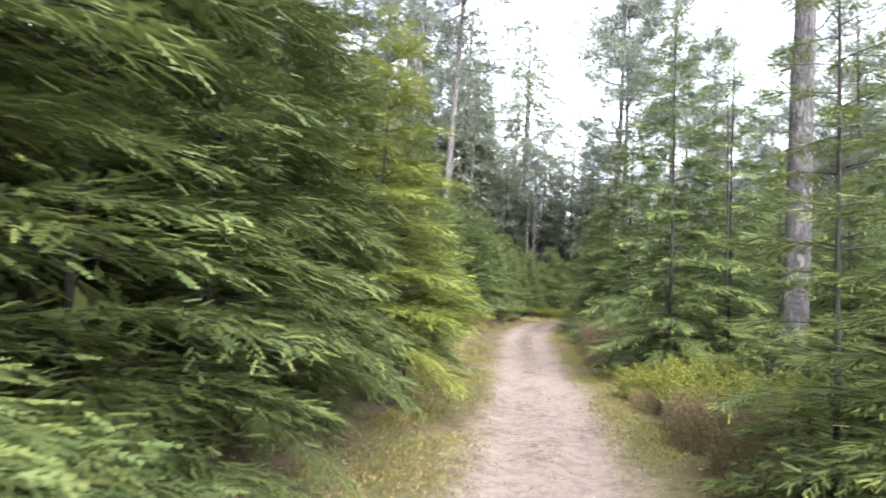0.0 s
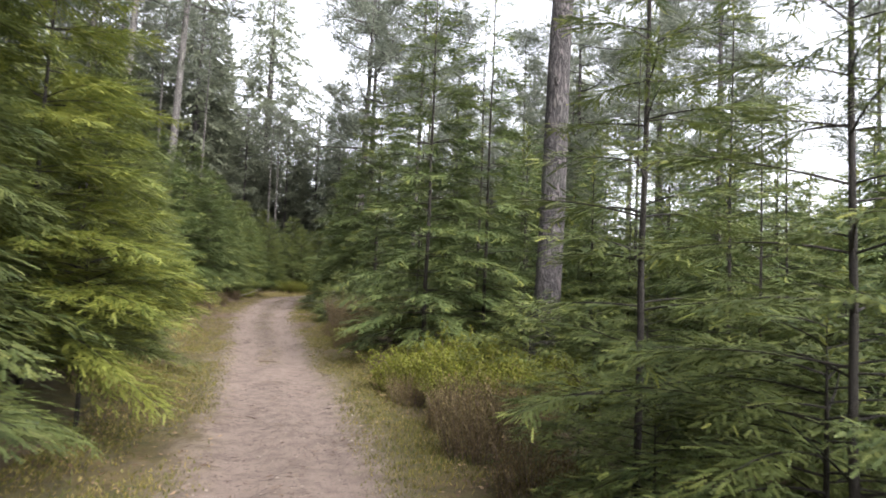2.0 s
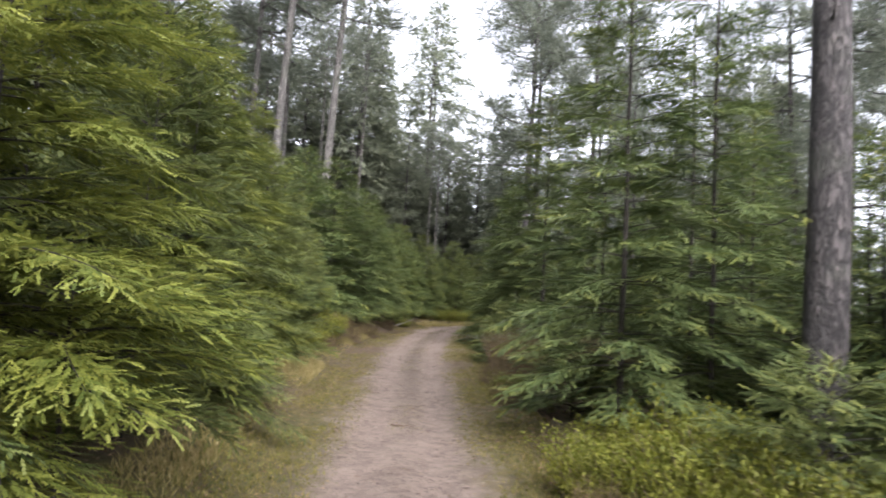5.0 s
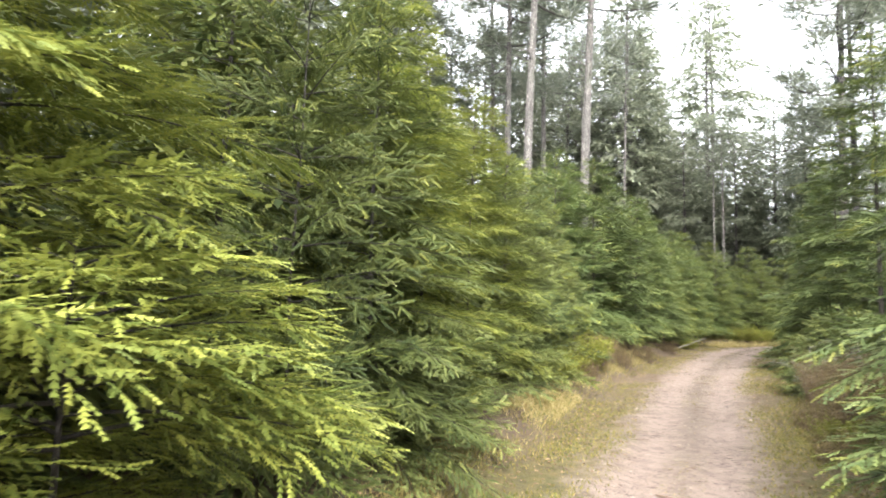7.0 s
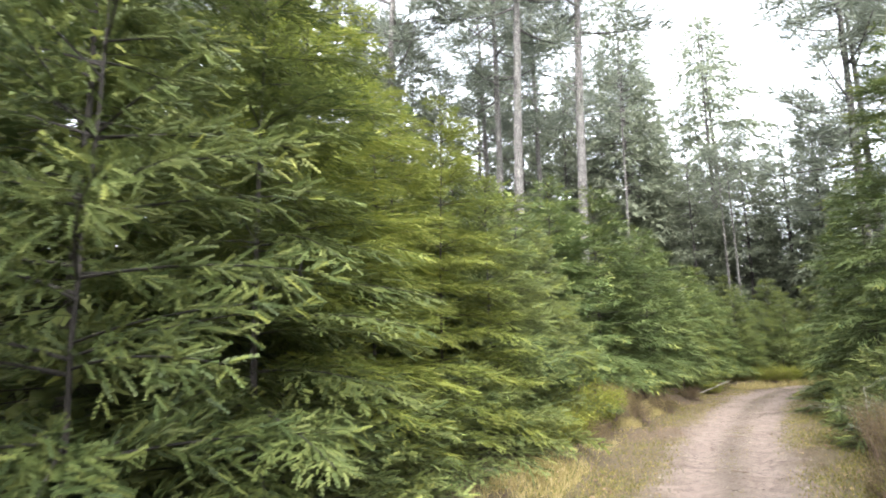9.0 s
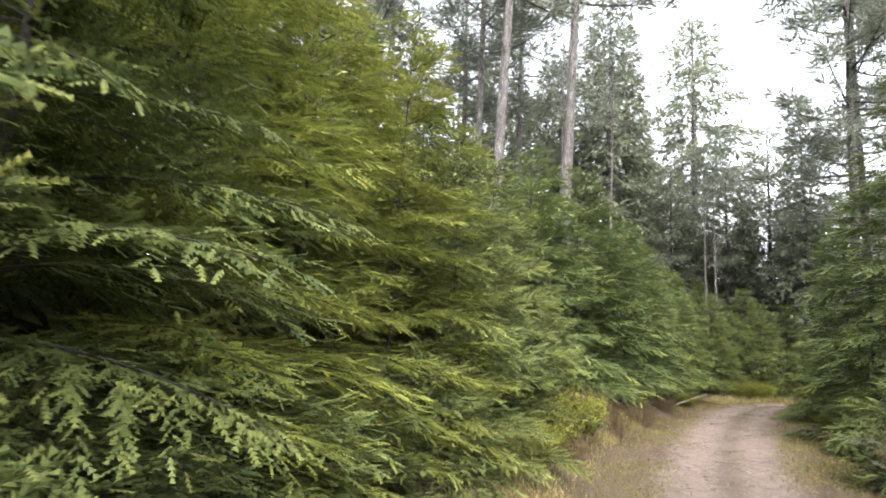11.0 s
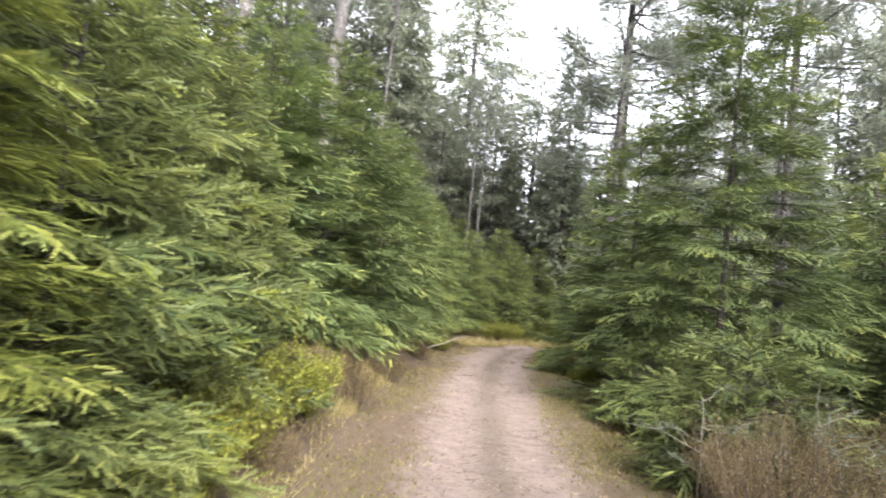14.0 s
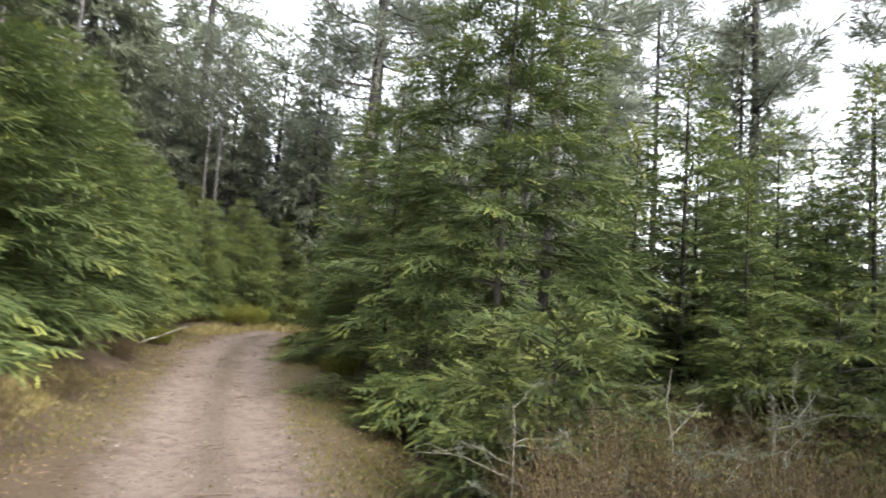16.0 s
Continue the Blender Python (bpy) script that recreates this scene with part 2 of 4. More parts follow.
def thing(name, x, y, z, label, category, group="", kind=""):
    ob = new(name)
    ob.matrix_basis = pose(x, y, z)
    ob.empty_display_size = 0.2
    return tagged(ob, label, category, group, kind)


def tubes(lines, sides):
    """Quads of tapered tubes along polylines [(points, radii)]."""
    vs, fs, base = [], [], 0
    for pts, rad in lines:
        pts, rad = np.asarray(pts, float), np.asarray(rad, float)
        t = np.gradient(pts, axis=0)
        t /= np.linalg.norm(t, axis=1)[:, None] + 1e-9
        ref = np.where(np.abs(t[:, 2:3]) > 0.9, np.array([[1.0, 0, 0]]), np.array([[0, 0, 1.0]]))
        a = np.cross(t, ref)
        a /= np.linalg.norm(a, axis=1)[:, None] + 1e-9
        b = np.cross(t, a)
        th = np.arange(sides) * 2 * np.pi / sides
        ring = pts[:, None] + rad[:, None, None] * (a[:, None] * np.cos(th)[None, :, None] + b[:, None] * np.sin(th)[None, :, None])
        vs.append(ring.reshape(-1, 3))
        i, j = np.meshgrid(np.arange(len(pts) - 1), np.arange(sides), indexing="ij")
        q = np.stack([i * sides + j, i * sides + (j + 1) % sides, (i + 1) * sides + (j + 1) % sides, (i + 1) * sides + j], -1)
        fs.append(q.reshape(-1, 4) + base)
        base += len(pts) * sides
    return np.concatenate(vs), np.concatenate(fs)


def unit(v):
    return v / (np.linalg.norm(v, axis=-1, keepdims=True) + 1e-9)


def blades(base, way, up, length, width, fold=0.25):
    """Folded lance-shaped leaves: two triangles a side of the midrib. Returns vertices and triangles."""
    side = unit(np.cross(way, up))
    lift = unit(np.cross(side, way))
    L, W = length[:, None], width[:, None]
    tip = base + way * L - lift * L * 0.12
    mid = base + way * L * 0.45
    left = mid + side * W * 0.5 - lift * W * fold
    right = mid - side * W * 0.5 - lift * W * fold
    v = np.stack([base, left, tip, right], 1).reshape(-1, 3)
    k = np.arange(len(base))[:, None] * 4
    f = np.concatenate([k + np.array([[0, 2, 1]]), k + np.array([[0, 3, 2]])], 0)
    return v, f


def sprays(base, way, up, length, width, k):
    """Needle sprays: a drooping rib with k needles on either side. Returns vertices and triangles."""
    n = len(base)
    side = unit(np.cross(way, up))
    lift = unit(np.cross(side, way))
    q = np.linspace(0, 1, k + 1)[None, :, None]
    L = length[:, None, None]
    rib = base[:, None] + way[:, None] * (q * L) - lift[:, None] * (0.09 * q * q * L)
    c = (rib[:, :-1] + rib[:, 1:]) / 2
    taper = np.sqrt(np.clip(1.15 - q[:, :-1] ** 1.5, 0.1, 1))
    W = width[:, None, None] * taper
    fwd = way[:, None] * W * 0.95 - lift[:, None] * W * 0.2
    left, right = c + side[:, None] * W * 0.75 + fwd, c - side[:, None] * W * 0.75 + fwd
    v = np.concatenate([rib, left, right], 1).reshape(-1, 3)
    m = 3 * k + 1
    a = np.arange(k)
    t = np.concatenate([np.stack([a, k + 1 + a, a + 1], 1), np.stack([a, a + 1, 2 * k + 1 + a], 1)], 0)
    f = (np.arange(n)[:, None, None] * m + t[None]).reshape(-1, 3)
    return v, f


# ---- conifers ----
def trunk_with_limbs(stem, limbs, sides):
    v, f = tubes([stem], sides)
    if limbs:
        v2, f2 = tubes(limbs, 3)
        v, f = np.concatenate([v, v2]), np.concatenate([f, f2 + len(v)])
    return v, f


def fan_branch(rng, origin, az, L, rise, droop, den, twig, sub, flat, bare, blade_w, spread=(18, 42), out_by=0.42, pts=7):
    """One bough: its axis, and the small sprays on its side twigs. flat 1: a level fan, 0: sprays all round."""
    u = np.array([math.cos(az), math.sin(az), 0.0])
    w = np.array([-math.sin(az), math.cos(az), 0.0])
    z = np.array([0, 0, 1.0])
    bend = rng.uniform(-0.18, 0.18)

    def axis(s):
        s = np.asarray(s)[..., None]
        return origin + u * s * L + w * bend * L * s ** 2 + z * (rise * s - droop * s ** 2) * L

    n = max(5, int(L * den))
    s = np.linspace(bare, 1.0, n) + rng.uniform(-0.3, 0.3, n) / n
    sign = np.where(np.arange(n) % 2 == 0, 1.0, -1.0)
    tl = twig * L ** 0.6 * np.clip((1 - s) * 1.5 + 0.16, 0, 1) * np.clip((s - bare) * 5 + 0.45, 0, 1) * rng.uniform(0.7, 1.25, n)
    ang = np.radians(rng.uniform(*spread, n))
    slope = (rise - 2 * droop * s)[:, None] * 0.8
    tw = unit(u * np.cos(ang)[:, None] + w * (sign * np.sin(ang))[:, None] + z * (slope - 0.02) + z * rng.normal(0, 0.12 + 0.35 * (1 - flat), n)[:, None])
    p0 = axis(np.clip(s, 0, 1))
    k = np.maximum(2, (tl / sub).astype(int))
    idx = np.repeat(np.arange(n), k)
    within = np.concatenate([np.arange(c) for c in k])
    q = (within + 0.6) / k[idx]
    m = len(idx)
    pos = p0[idx] + tw[idx] * (q * tl[idx])[:, None] - z * (0.10 * q ** 2 * tl[idx])[:, None]
    sg = np.where(within % 2 == 0, 1.0, -1.0)
    cross = unit(np.cross(z, tw[idx]))
    out = np.where(q > 0.9, 0.1, out_by)
    d = unit(tw[idx] + cross * (sg * out)[:, None] + rng.normal(0, 0.10, (m, 3)) + z * (rng.normal(-0.04, 0.09 + 0.55 * (1 - flat), m))[:, None])
    ln = sub * rng.uniform(1.7, 3.1, m) * (1 - 0.35 * q) + 0.015
    up = unit(z + rng.normal(0, 0.3, (m, 3)))
    reach = np.clip(s, 0, 1)[idx] * 0.75 + 0.35 * q
    tip = reach > rng.uniform(0.80, 1.06, m)
    path = axis(np.linspace(0, 1, pts))
    return (path, pos, d, up, ln, ln * blade_w, tip)


def make_conifer(name, label, category, x, y, seed, H, Lmax, n, stem_r, mats, den=26, twig=0.42, sub=0.05, flat=0.9, bare=0.22,
                 rise=(0.25, -0.05), droop=(0.25, 0.35), z0=0.12, power=0.8, blade_w=0.2, bark_mat=None, lean=0.0, sparse_top=0.0, limb=0.009, needles=4, whorl=0.0, brush=False, group=""):
    """A conifer with trunk, limbs and a crown of sprays. Lmax: reach of the lowest boughs."""
    rng = np.random.default_rng(seed)
    top = np.array([lean, lean * 0.4, H])
    hs = np.linspace(-0.3, 1.0, 14)
    sway = np.cumsum(rng.normal(0, 0.012, (14, 2)), 0) * H * 0.12
    tp = np.stack([top[0] * np.clip(hs, 0, 1) + sway[:, 0], top[1] * np.clip(hs, 0, 1) + sway[:, 1], hs * H], 1)
    tp[0, 2] = -0.25
    tr = stem_r * np.clip(1 - np.clip(hs, 0, 1), 0.04, 1) ** 0.75
    tr[:2] *= 1.25
    tree = thing(name, x, y, at_ground(x, y), label, category, group)
    limbs, P, D, U, LN, WD, TP = [], [], [], [], [], [], []
    az = rng.uniform(0, 6.28)
    for i in range(n):
        h = z0 + (1 - z0) * ((i + rng.uniform(0, 0.8)) / n) ** (1.0 + sparse_top)
        if whorl:  # boughs stand in tiers with gaps between them
            h = max(z0, (round(h * H / whorl) * whorl + rng.normal(0, whorl * 0.13)) / H)
        h = min(h, 0.985)
        az += 2.4 + rng.normal(0, 0.35)
        rel = (h - z0) / (1 - z0)
        L = Lmax * (max(1 - rel, 0.02) ** power) * rng.uniform(0.72, 1.15) + 0.07 * Lmax
        org = np.array([np.interp(h * H, tp[:, 2], tp[:, k]) for k in (0, 1)] + [h * H])
        rs = rise[1] + (rise[0] - rise[1]) * rel + rng.normal(0, 0.07)
        dr = droop[1] + (droop[0] - droop[1]) * rel + rng.normal(0, 0.05)
        path, p, d, u, ln, wd, t = fan_branch(rng, org, az, L, rs, dr, den, twig, sub, flat, bare, blade_w, pts=7 if needles > 2 else 4)
        limbs.append((path, np.linspace(1, 0.15, len(path)) * limb * (0.5 + L / max(Lmax, 0.1) * 0.6)))
        P.append(p), D.append(d), U.append(u), LN.append(ln), WD.append(wd), TP.append(t)
    # leader shoot
    m = 16
    hh = np.linspace(0.86, 1.0, m) * H
    ax = np.stack([np.interp(hh, tp[:, 2], tp[:, 0]), np.interp(hh, tp[:, 2], tp[:, 1]), hh], 1)
    th = np.arange(m) * 2.4
    dd = unit(np.stack([np.cos(th), np.sin(th), np.full(m, 0.9)], 1))
    P.append(ax), D.append(dd), U.append(np.tile([[0, 0, 1.0]], (m, 1)) + 0.1 * dd), LN.append(np.full(m, sub * 1.8)), WD.append(np.full(m, sub * 0.5)), TP.append(np.ones(m, bool))
    v, f = trunk_with_limbs((tp, tr), limbs, 9)
    part_mesh("trunk", mesh_of("trunk", v, f, [bark_mat or BARK_YOUNG], smooth=True), tree)
    P, D, U, LN, WD, TP = (np.concatenate(k) for k in (P, D, U, LN, WD, TP))
    if brush:  # needles all round the twig: a second set across the first
        P, D, U, LN, WD, TP = (np.concatenate(k) for k in ((P, P), (D, D), (U, unit(np.cross(D, U))), (LN, LN), (WD, WD), (TP, TP)))
    if needles:
        v, f = sprays(P, D, U, LN, WD, needles)
        which = np.repeat(TP, 2 * needles)
    else:
        v, f = blades(P, D, U, LN, WD)
        which = np.concatenate([TP, TP])
    part_mesh("crown", mesh_of("crown", v, f, mats, which.astype(int)), tree)
    return tree


def tuft_tree(name, label, category, x, y, seed, H, crown_from, spread, boughs, tufts, needles, size, stem_r, mat, bark_mat, lean=(0, 0), stubs=6, group=""):
    """A tall pine: long bare trunk with dead stubs, and boughs that carry round tufts of needles."""
    rng = np.random.default_rng(seed)
    hs = np.concatenate([[-0.4 / H], np.linspace(0, 1, 16)])
    sway = np.cumsum(rng.normal(0, 0.008, (17, 2)), 0) * H * 0.08
    sway -= sway[1]
    tp = np.stack([lean[0] * hs + sway[:, 0], lean[1] * hs + sway[:, 1], hs * H], 1)
    tr = stem_r * np.clip(1 - hs, 0.05, 1) ** 0.6
    tr[0] *= 1.35
    tr[1] *= 1.18
    tree = thing(name, x, y, at_ground(x, y), label, category, group)
    limbs, B, D = [], [], []
    spine = lambda h: np.array([np.interp(h * H, tp[:, 2], tp[:, 0]), np.interp(h * H, tp[:, 2], tp[:, 1]), h * H])
    for i in range(stubs):
        h, a = rng.uniform(0.12, crown_from), rng.uniform(0, 6.28)
        L = rng.uniform(0.35, 1.1)
        o = spine(h)
        s = np.linspace(0, 1, 5)[:, None]
        limbs.append((o + np.array([math.cos(a), math.sin(a), 0]) * s * L + np.array([0, 0, 1]) * (rng.uniform(-0.1, 0.5) * s + rng.normal(0, 0.05, (5, 1))) * L, np.linspace(0.024, 0.008, 5)))
    for i in range(boughs):
        h = crown_from + (0.98 - crown_from) * (i + rng.uniform()) / boughs
        rel = (h - crown_from) / (1 - crown_from)
        L = spread * (math.sin(math.pi * (0.25 + 0.72 * rel)) ** 0.8) * rng.uniform(0.55, 1.15) + 0.2
        a = i * 2.4 + rng.normal(0, 0.5)
        u = np.array([math.cos(a), math.sin(a), 0])
        w = np.array([-math.sin(a), math.cos(a), 0])
        up = rng.uniform(0.0, 0.5) + rel * 0.5
        bend = rng.uniform(-0.3, 0.3)
        o = spine(h)
        pt = lambda s: o + u * L * s + w * L * bend * s * s + np.array([0, 0, 1]) * L * (up * s * s - 0.12 * s)
        limbs.append((np.array([pt(s) for s in np.linspace(0, 1, 6)]), np.linspace(0.055, 0.012, 6) * stem_r / 0.17))
        for j in range(tufts):
            s = rng.uniform(0.3, 1.03)
            c = pt(s) + rng.normal(0, 0.16 * L ** 0.5, 3) + np.array([0, 0, 0.1])
            d = unit(rng.normal(0, 1, (needles, 3)) * np.array([1, 1, 0.55]) + np.array([0, 0, 0.35]) + u * 0.4)
            B.append(c + d * size * rng.uniform(0.0, 0.55, (needles, 1)))
            D.append(d)
    v, f = trunk_with_limbs((tp, tr), limbs, 14)
    part_mesh("trunk", mesh_of("trunk", v, f, [bark_mat], smooth=True), tree)
    B, D = np.concatenate(B), np.concatenate(D)
    n = len(B)
    v, f = blades(B, D, unit(rng.normal(0, 1, (n, 3))), size * rng.uniform(0.45, 1.0, n), size * rng.uniform(0.05, 0.1, n))
    part_mesh("crown", mesh_of("crown", v, f, [mat]), tree)
    return tree


def again(tree, x, y, turn, scale=1.0, label="", group="", tilt=0.0):
    """One more tree of the same make, at another place."""
    m = Matrix.LocRotScale((x, y, at_ground(x, y)), Euler((radians(tilt), 0, radians(turn))), (scale, scale, scale * 1.0))
    c = copy_thing(tree, m)
    if label:
        c["label"] = label
    if group:
        c["group"] = group
    return c


# ---- ground ----
def sheet(name, xs, ys, lift, label, category, follow=False):
    """A ground sheet on a grid; follow: xs are measured from the middle of the track."""
    X, Y = np.meshgrid(xs, ys)
    if follow:
        X = X + track(Y)
    Z = lie(X, Y) + lift
    n, k = X.shape
    v = np.stack([X, Y, Z], -1).reshape(-1, 3)
    i, j = np.meshgrid(np.arange(n - 1), np.arange(k - 1), indexing="ij")
    f = np.stack([i * k + j, i * k + j + 1, (i + 1) * k + j + 1, (i + 1) * k + j], -1).reshape(-1, 4)
    me = mesh_of(name, v, f, [GROUND], smooth=True)
    at = me.attributes.new("offset", "FLOAT_VECTOR", "POINT")
    d = np.abs(v[:, 0] - track(v[:, 1]))
    d = np.where((v[:, 1] > 34.5) | (v[:, 1] < -40), 5, d)
    earth = np.clip((v[:, 1] - 12) / 6, 0, 1) * np.where(v[:, 0] < track(v[:, 1]), 1.0, 0.75)
    hump = np.exp(-((v[:, 0] - track(v[:, 1])) / 0.17) ** 2) * np.clip((v[:, 1] - 10) / 6, 0.15, 1)
    at.data.foreach_set("vector", np.stack([d, earth, hump], 1).astype(np.float32).ravel())
    return tagged(new(name, me), label, category, kind="structure")


def steps(*spans):
    return np.unique(np.concatenate([np.arange(a, b, s) for a, b, s in spans]))


sheet("ground", steps((-600, -60, 60), (-60, -8, 3), (-8, 12, 0.25), (12, 60, 3), (60, 601, 60)),
      steps((-600, -60, 60), (-60, -6, 2), (-6, 38, 0.25), (38, 80, 2), (80, 601, 60)), 0.0,
      "uneven forest floor of moss, soil and brown needle litter", "ground")
sheet("path", np.linspace(-1.15, 1.15, 24), np.arange(-30, 33.6, 0.12), 0.012,
      "pale trodden gravel footpath with faint wheel ruts", "path", follow=True)


# ---- trees beside the path ----
HEM = "young hemlock tree with drooping green feathery boughs beside the path"
SPR = "young spruce tree with stiff green boughs down to the ground"
THIN = "slender young hemlock with dark thin stem and sparse level boughs"
PIN = "tall pine with a long bare grey-brown trunk"
TALL = "tall spruce with drooping haze-paled boughs in the wood behind"

LH = "left hedge of young conifers"
RH = "right-hand young conifers"
GREEN, DEEP = [HEMLOCK, HEMLOCK_TIP], [SPRUCE, HEMLOCK_TIP]
hemlock_a = make_conifer("hemlock_tree", HEM, "tree", -1.75, 1.6, 11, 5.4, 1.45, 105, 0.03, [HEMLOCK_DEEP, HEMLOCK], den=40, twig=0.46, sub=0.034, blade_w=0.19, needles=4, z0=0.06, power=0.7, bare=0.06, rise=(0.35, 0.1), droop=(0.2, 0.26), whorl=0.3, group=LH)
hemlock_b = make_conifer("hemlock_tree", HEM, "tree", -1.6, 4.4, 12, 4.9, 1.35, 98, 0.028, [HEMLOCK_DEEP, HEMLOCK], den=40, twig=0.46, sub=0.034, blade_w=0.19, needles=4, z0=0.07, power=0.7, bare=0.06, rise=(0.3, 0.05), droop=(0.22, 0.28), whorl=0.28, group=LH)
hemlock_c = make_conifer("hemlock_tree", "young hemlock tree with drooping yellow-green feathery boughs", "tree", -0.85, 7.9, 13, 4.9, 1.4, 92, 0.028, [HEMLOCK_PALE, HEMLOCK_TIP], den=40, twig=0.46, sub=0.034, blade_w=0.19, needles=4, z0=0.12, power=0.7, bare=0.06, rise=(0.4, 0.1), droop=(0.2, 0.25), whorl=0.3, group=LH)
spruce_a = make_conifer("spruce_tree", SPR, "tree", -0.68, 9.95, 21, 4.6, 1.15, 96, 0.014, [HEMLOCK_DEEP, HEMLOCK_TIP], bare=0.1, flat=0.35, den=26, twig=0.32, sub=0.042, rise=(0.6, 0.12), droop=(0.1, 0.2), blade_w=0.16, z0=0.05, needles=5, brush=True, power=0.8, whorl=0.32, group=LH)
spruce_y = make_conifer("spruce_tree", "young spruce with yellow-green shoots beside the path", "tree", -0.6, 16.5, 23, 3.7, 1.25, 100, 0.028, [HEMLOCK, HEMLOCK_PALE], bare=0.1, flat=0.55, den=26, twig=0.42, sub=0.055, rise=(0.5, 0.1), droop=(0.12, 0.2), blade_w=0.16, z0=0.04, needles=4, brush=True, power=0.75, whorl=0.27, group=LH)
spruce_b = make_conifer("spruce_tree", SPR, "tree", 0.45, 22.2, 22, 4.7, 1.75, 125, 0.035, [SPRUCE, HEMLOCK_TIP], flat=0.8, den=26, twig=0.5, sub=0.06, rise=(0.45, 0.1), droop=(0.15, 0.22), needles=4, z0=0.08, power=0.75, blade_w=0.18, whorl=0.27, group=LH)
thin_a = make_conifer("hemlock_tree", THIN, "tree", 3.12, 5.1, 31, 5.8, 1.15, 60, 0.028, [HEMLOCK_DEEP, HEMLOCK_TIP], den=30, twig=0.42, sub=0.04, blade_w=0.18, needles=5, rise=(0.4, 0.18), droop=(0.18, 0.2), z0=0.12, power=0.8, whorl=0.3, group=RH)
thin_b = make_conifer("hemlock_tree", THIN, "tree", 4.95, 11.0, 32, 7.0, 1.3, 74, 0.035, DEEP, den=26, twig=0.48, sub=0.058, blade_w=0.18, rise=(0.5, 0.1), z0=0.06, power=0.95, needles=4, whorl=0.34, group=RH)
dense_r = make_conifer("spruce_tree", SPR, "tree", 4.0, 11.2, 33, 6.8, 1.4, 135, 0.04, DEEP, den=28, twig=0.5, sub=0.058, blade_w=0.18, rise=(0.5, 0.06), droop=(0.2, 0.24), z0=0.08, power=1.05, needles=4, whorl=0.3, group=RH)
big_r = make_conifer("spruce_tree", SPR, "tree", 6.2, 21.4, 34, 7.4, 2.2, 165, 0.06, DEEP, rise=(0.45, 0.08), droop=(0.2, 0.24), z0=0.03, power=0.85, den=24, twig=0.54, sub=0.07, blade_w=0.18, needles=3, whorl=0.32, group=RH)
small_s = make_conifer("spruce_tree", "small young spruce with yellow-green shoots low beside the path", "tree", 4.85, 18.5, 35, 1.5, 1.2, 56, 0.02, [HEMLOCK, SPRUCE_TIP], flat=0.7, den=26, twig=0.46, sub=0.055, rise=(0.5, 0.15), droop=(0.1, 0.2), z0=0.05, power=0.7, group=RH)
low_h = make_conifer("hemlock_tree", "low spreading young hemlock with level green fans", "tree", 3.3, 3.9, 36, 1.5, 1.35, 44, 0.022, [HEMLOCK_DEEP, HEMLOCK_TIP], den=30, twig=0.5, sub=0.042, blade_w=0.18, rise=(0.35, 0.1), droop=(0.2, 0.3), z0=0.08, power=0.5, needles=5, group=RH)
low_gold = make_conifer("hemlock_tree", "low young hemlock with bright yellow-green drooping boughs", "tree", -0.4, 8.0, 38, 1.7, 1.15, 30, 0.022, [HEMLOCK_PALE, HEMLOCK_TIP], den=40, twig=0.5, sub=0.034, blade_w=0.19, rise=(0.35, 0.18), droop=(0.2, 0.24), z0=0.58, power=0.5, needles=4, group=LH)
inner = make_conifer("hemlock_tree", "hemlock tree deep in the dense young stand", "tree", -3.0, 1.0, 14, 6.0, 1.9, 150, 0.05, GREEN, den=14, twig=0.6, sub=0.1, blade_w=0.32, z0=0.02, power=0.7, needles=0, group=LH)
young_far = make_conifer("hemlock_tree", "young conifer with green boughs in the open wood", "tree", 7.6, 12.2, 15, 2.8, 1.0, 80, 0.03, DEEP, den=18, twig=0.55, sub=0.075, blade_w=0.2, z0=0.02, power=0.75, needles=3, group=RH)
spruce_mid = make_conifer("spruce_tree", SPR, "tree", 7.8, 14.8, 37, 4.6, 1.25, 110, 0.04, DEEP, den=18, twig=0.55, sub=0.075, blade_w=0.2, rise=(0.5, 0.06), droop=(0.2, 0.24), z0=0.03, power=0.9, needles=3, group=RH)

left_row = [(hemlock_b, -2.3, 0.1, 40, 1.05), (hemlock_a, -1.75, 3.0, 110, 0.98), (hemlock_b, -1.55, 5.7, 200, 1.04), (hemlock_b, -1.35, 6.9, 15, 0.98),
            (hemlock_b, -0.6, 11.05, 70, 0.85), (hemlock_c, -1.05, 12.3, 310, 0.96), (hemlock_c, -1.05, 13.7, 140, 0.85), (hemlock_c, -0.9, 15.2, 20, 0.88),
            (spruce_y, -0.45, 17.9, 220, 1.0), (spruce_y, -0.35, 19.3, 330, 0.85),
            (spruce_b, -0.3, 20.5, 60, 0.95), (spruce_b, -0.5, 23.6, 260, 1.0), (spruce_b, 1.3, 24.2, 10, 0.85), (spruce_b, 1.45, 26.0, 120, 0.9), (spruce_b, 2.6, 29.8, 30, 0.8), (spruce_b, 3.6, 32.4, 170, 0.72), (spruce_b, 4.9, 34.8, 250, 0.75), (spruce_y, 2.3, 28.0, 80, 0.85), (spruce_y, 3.3, 31.0, 190, 0.8), (spruce_y, 4.5, 33.4, 290, 0.9), (spruce_y, 6.4, 35.2, 10, 0.9)]
for tree, x, y, turn, s in left_row:
    again(tree, x, y, turn, s)
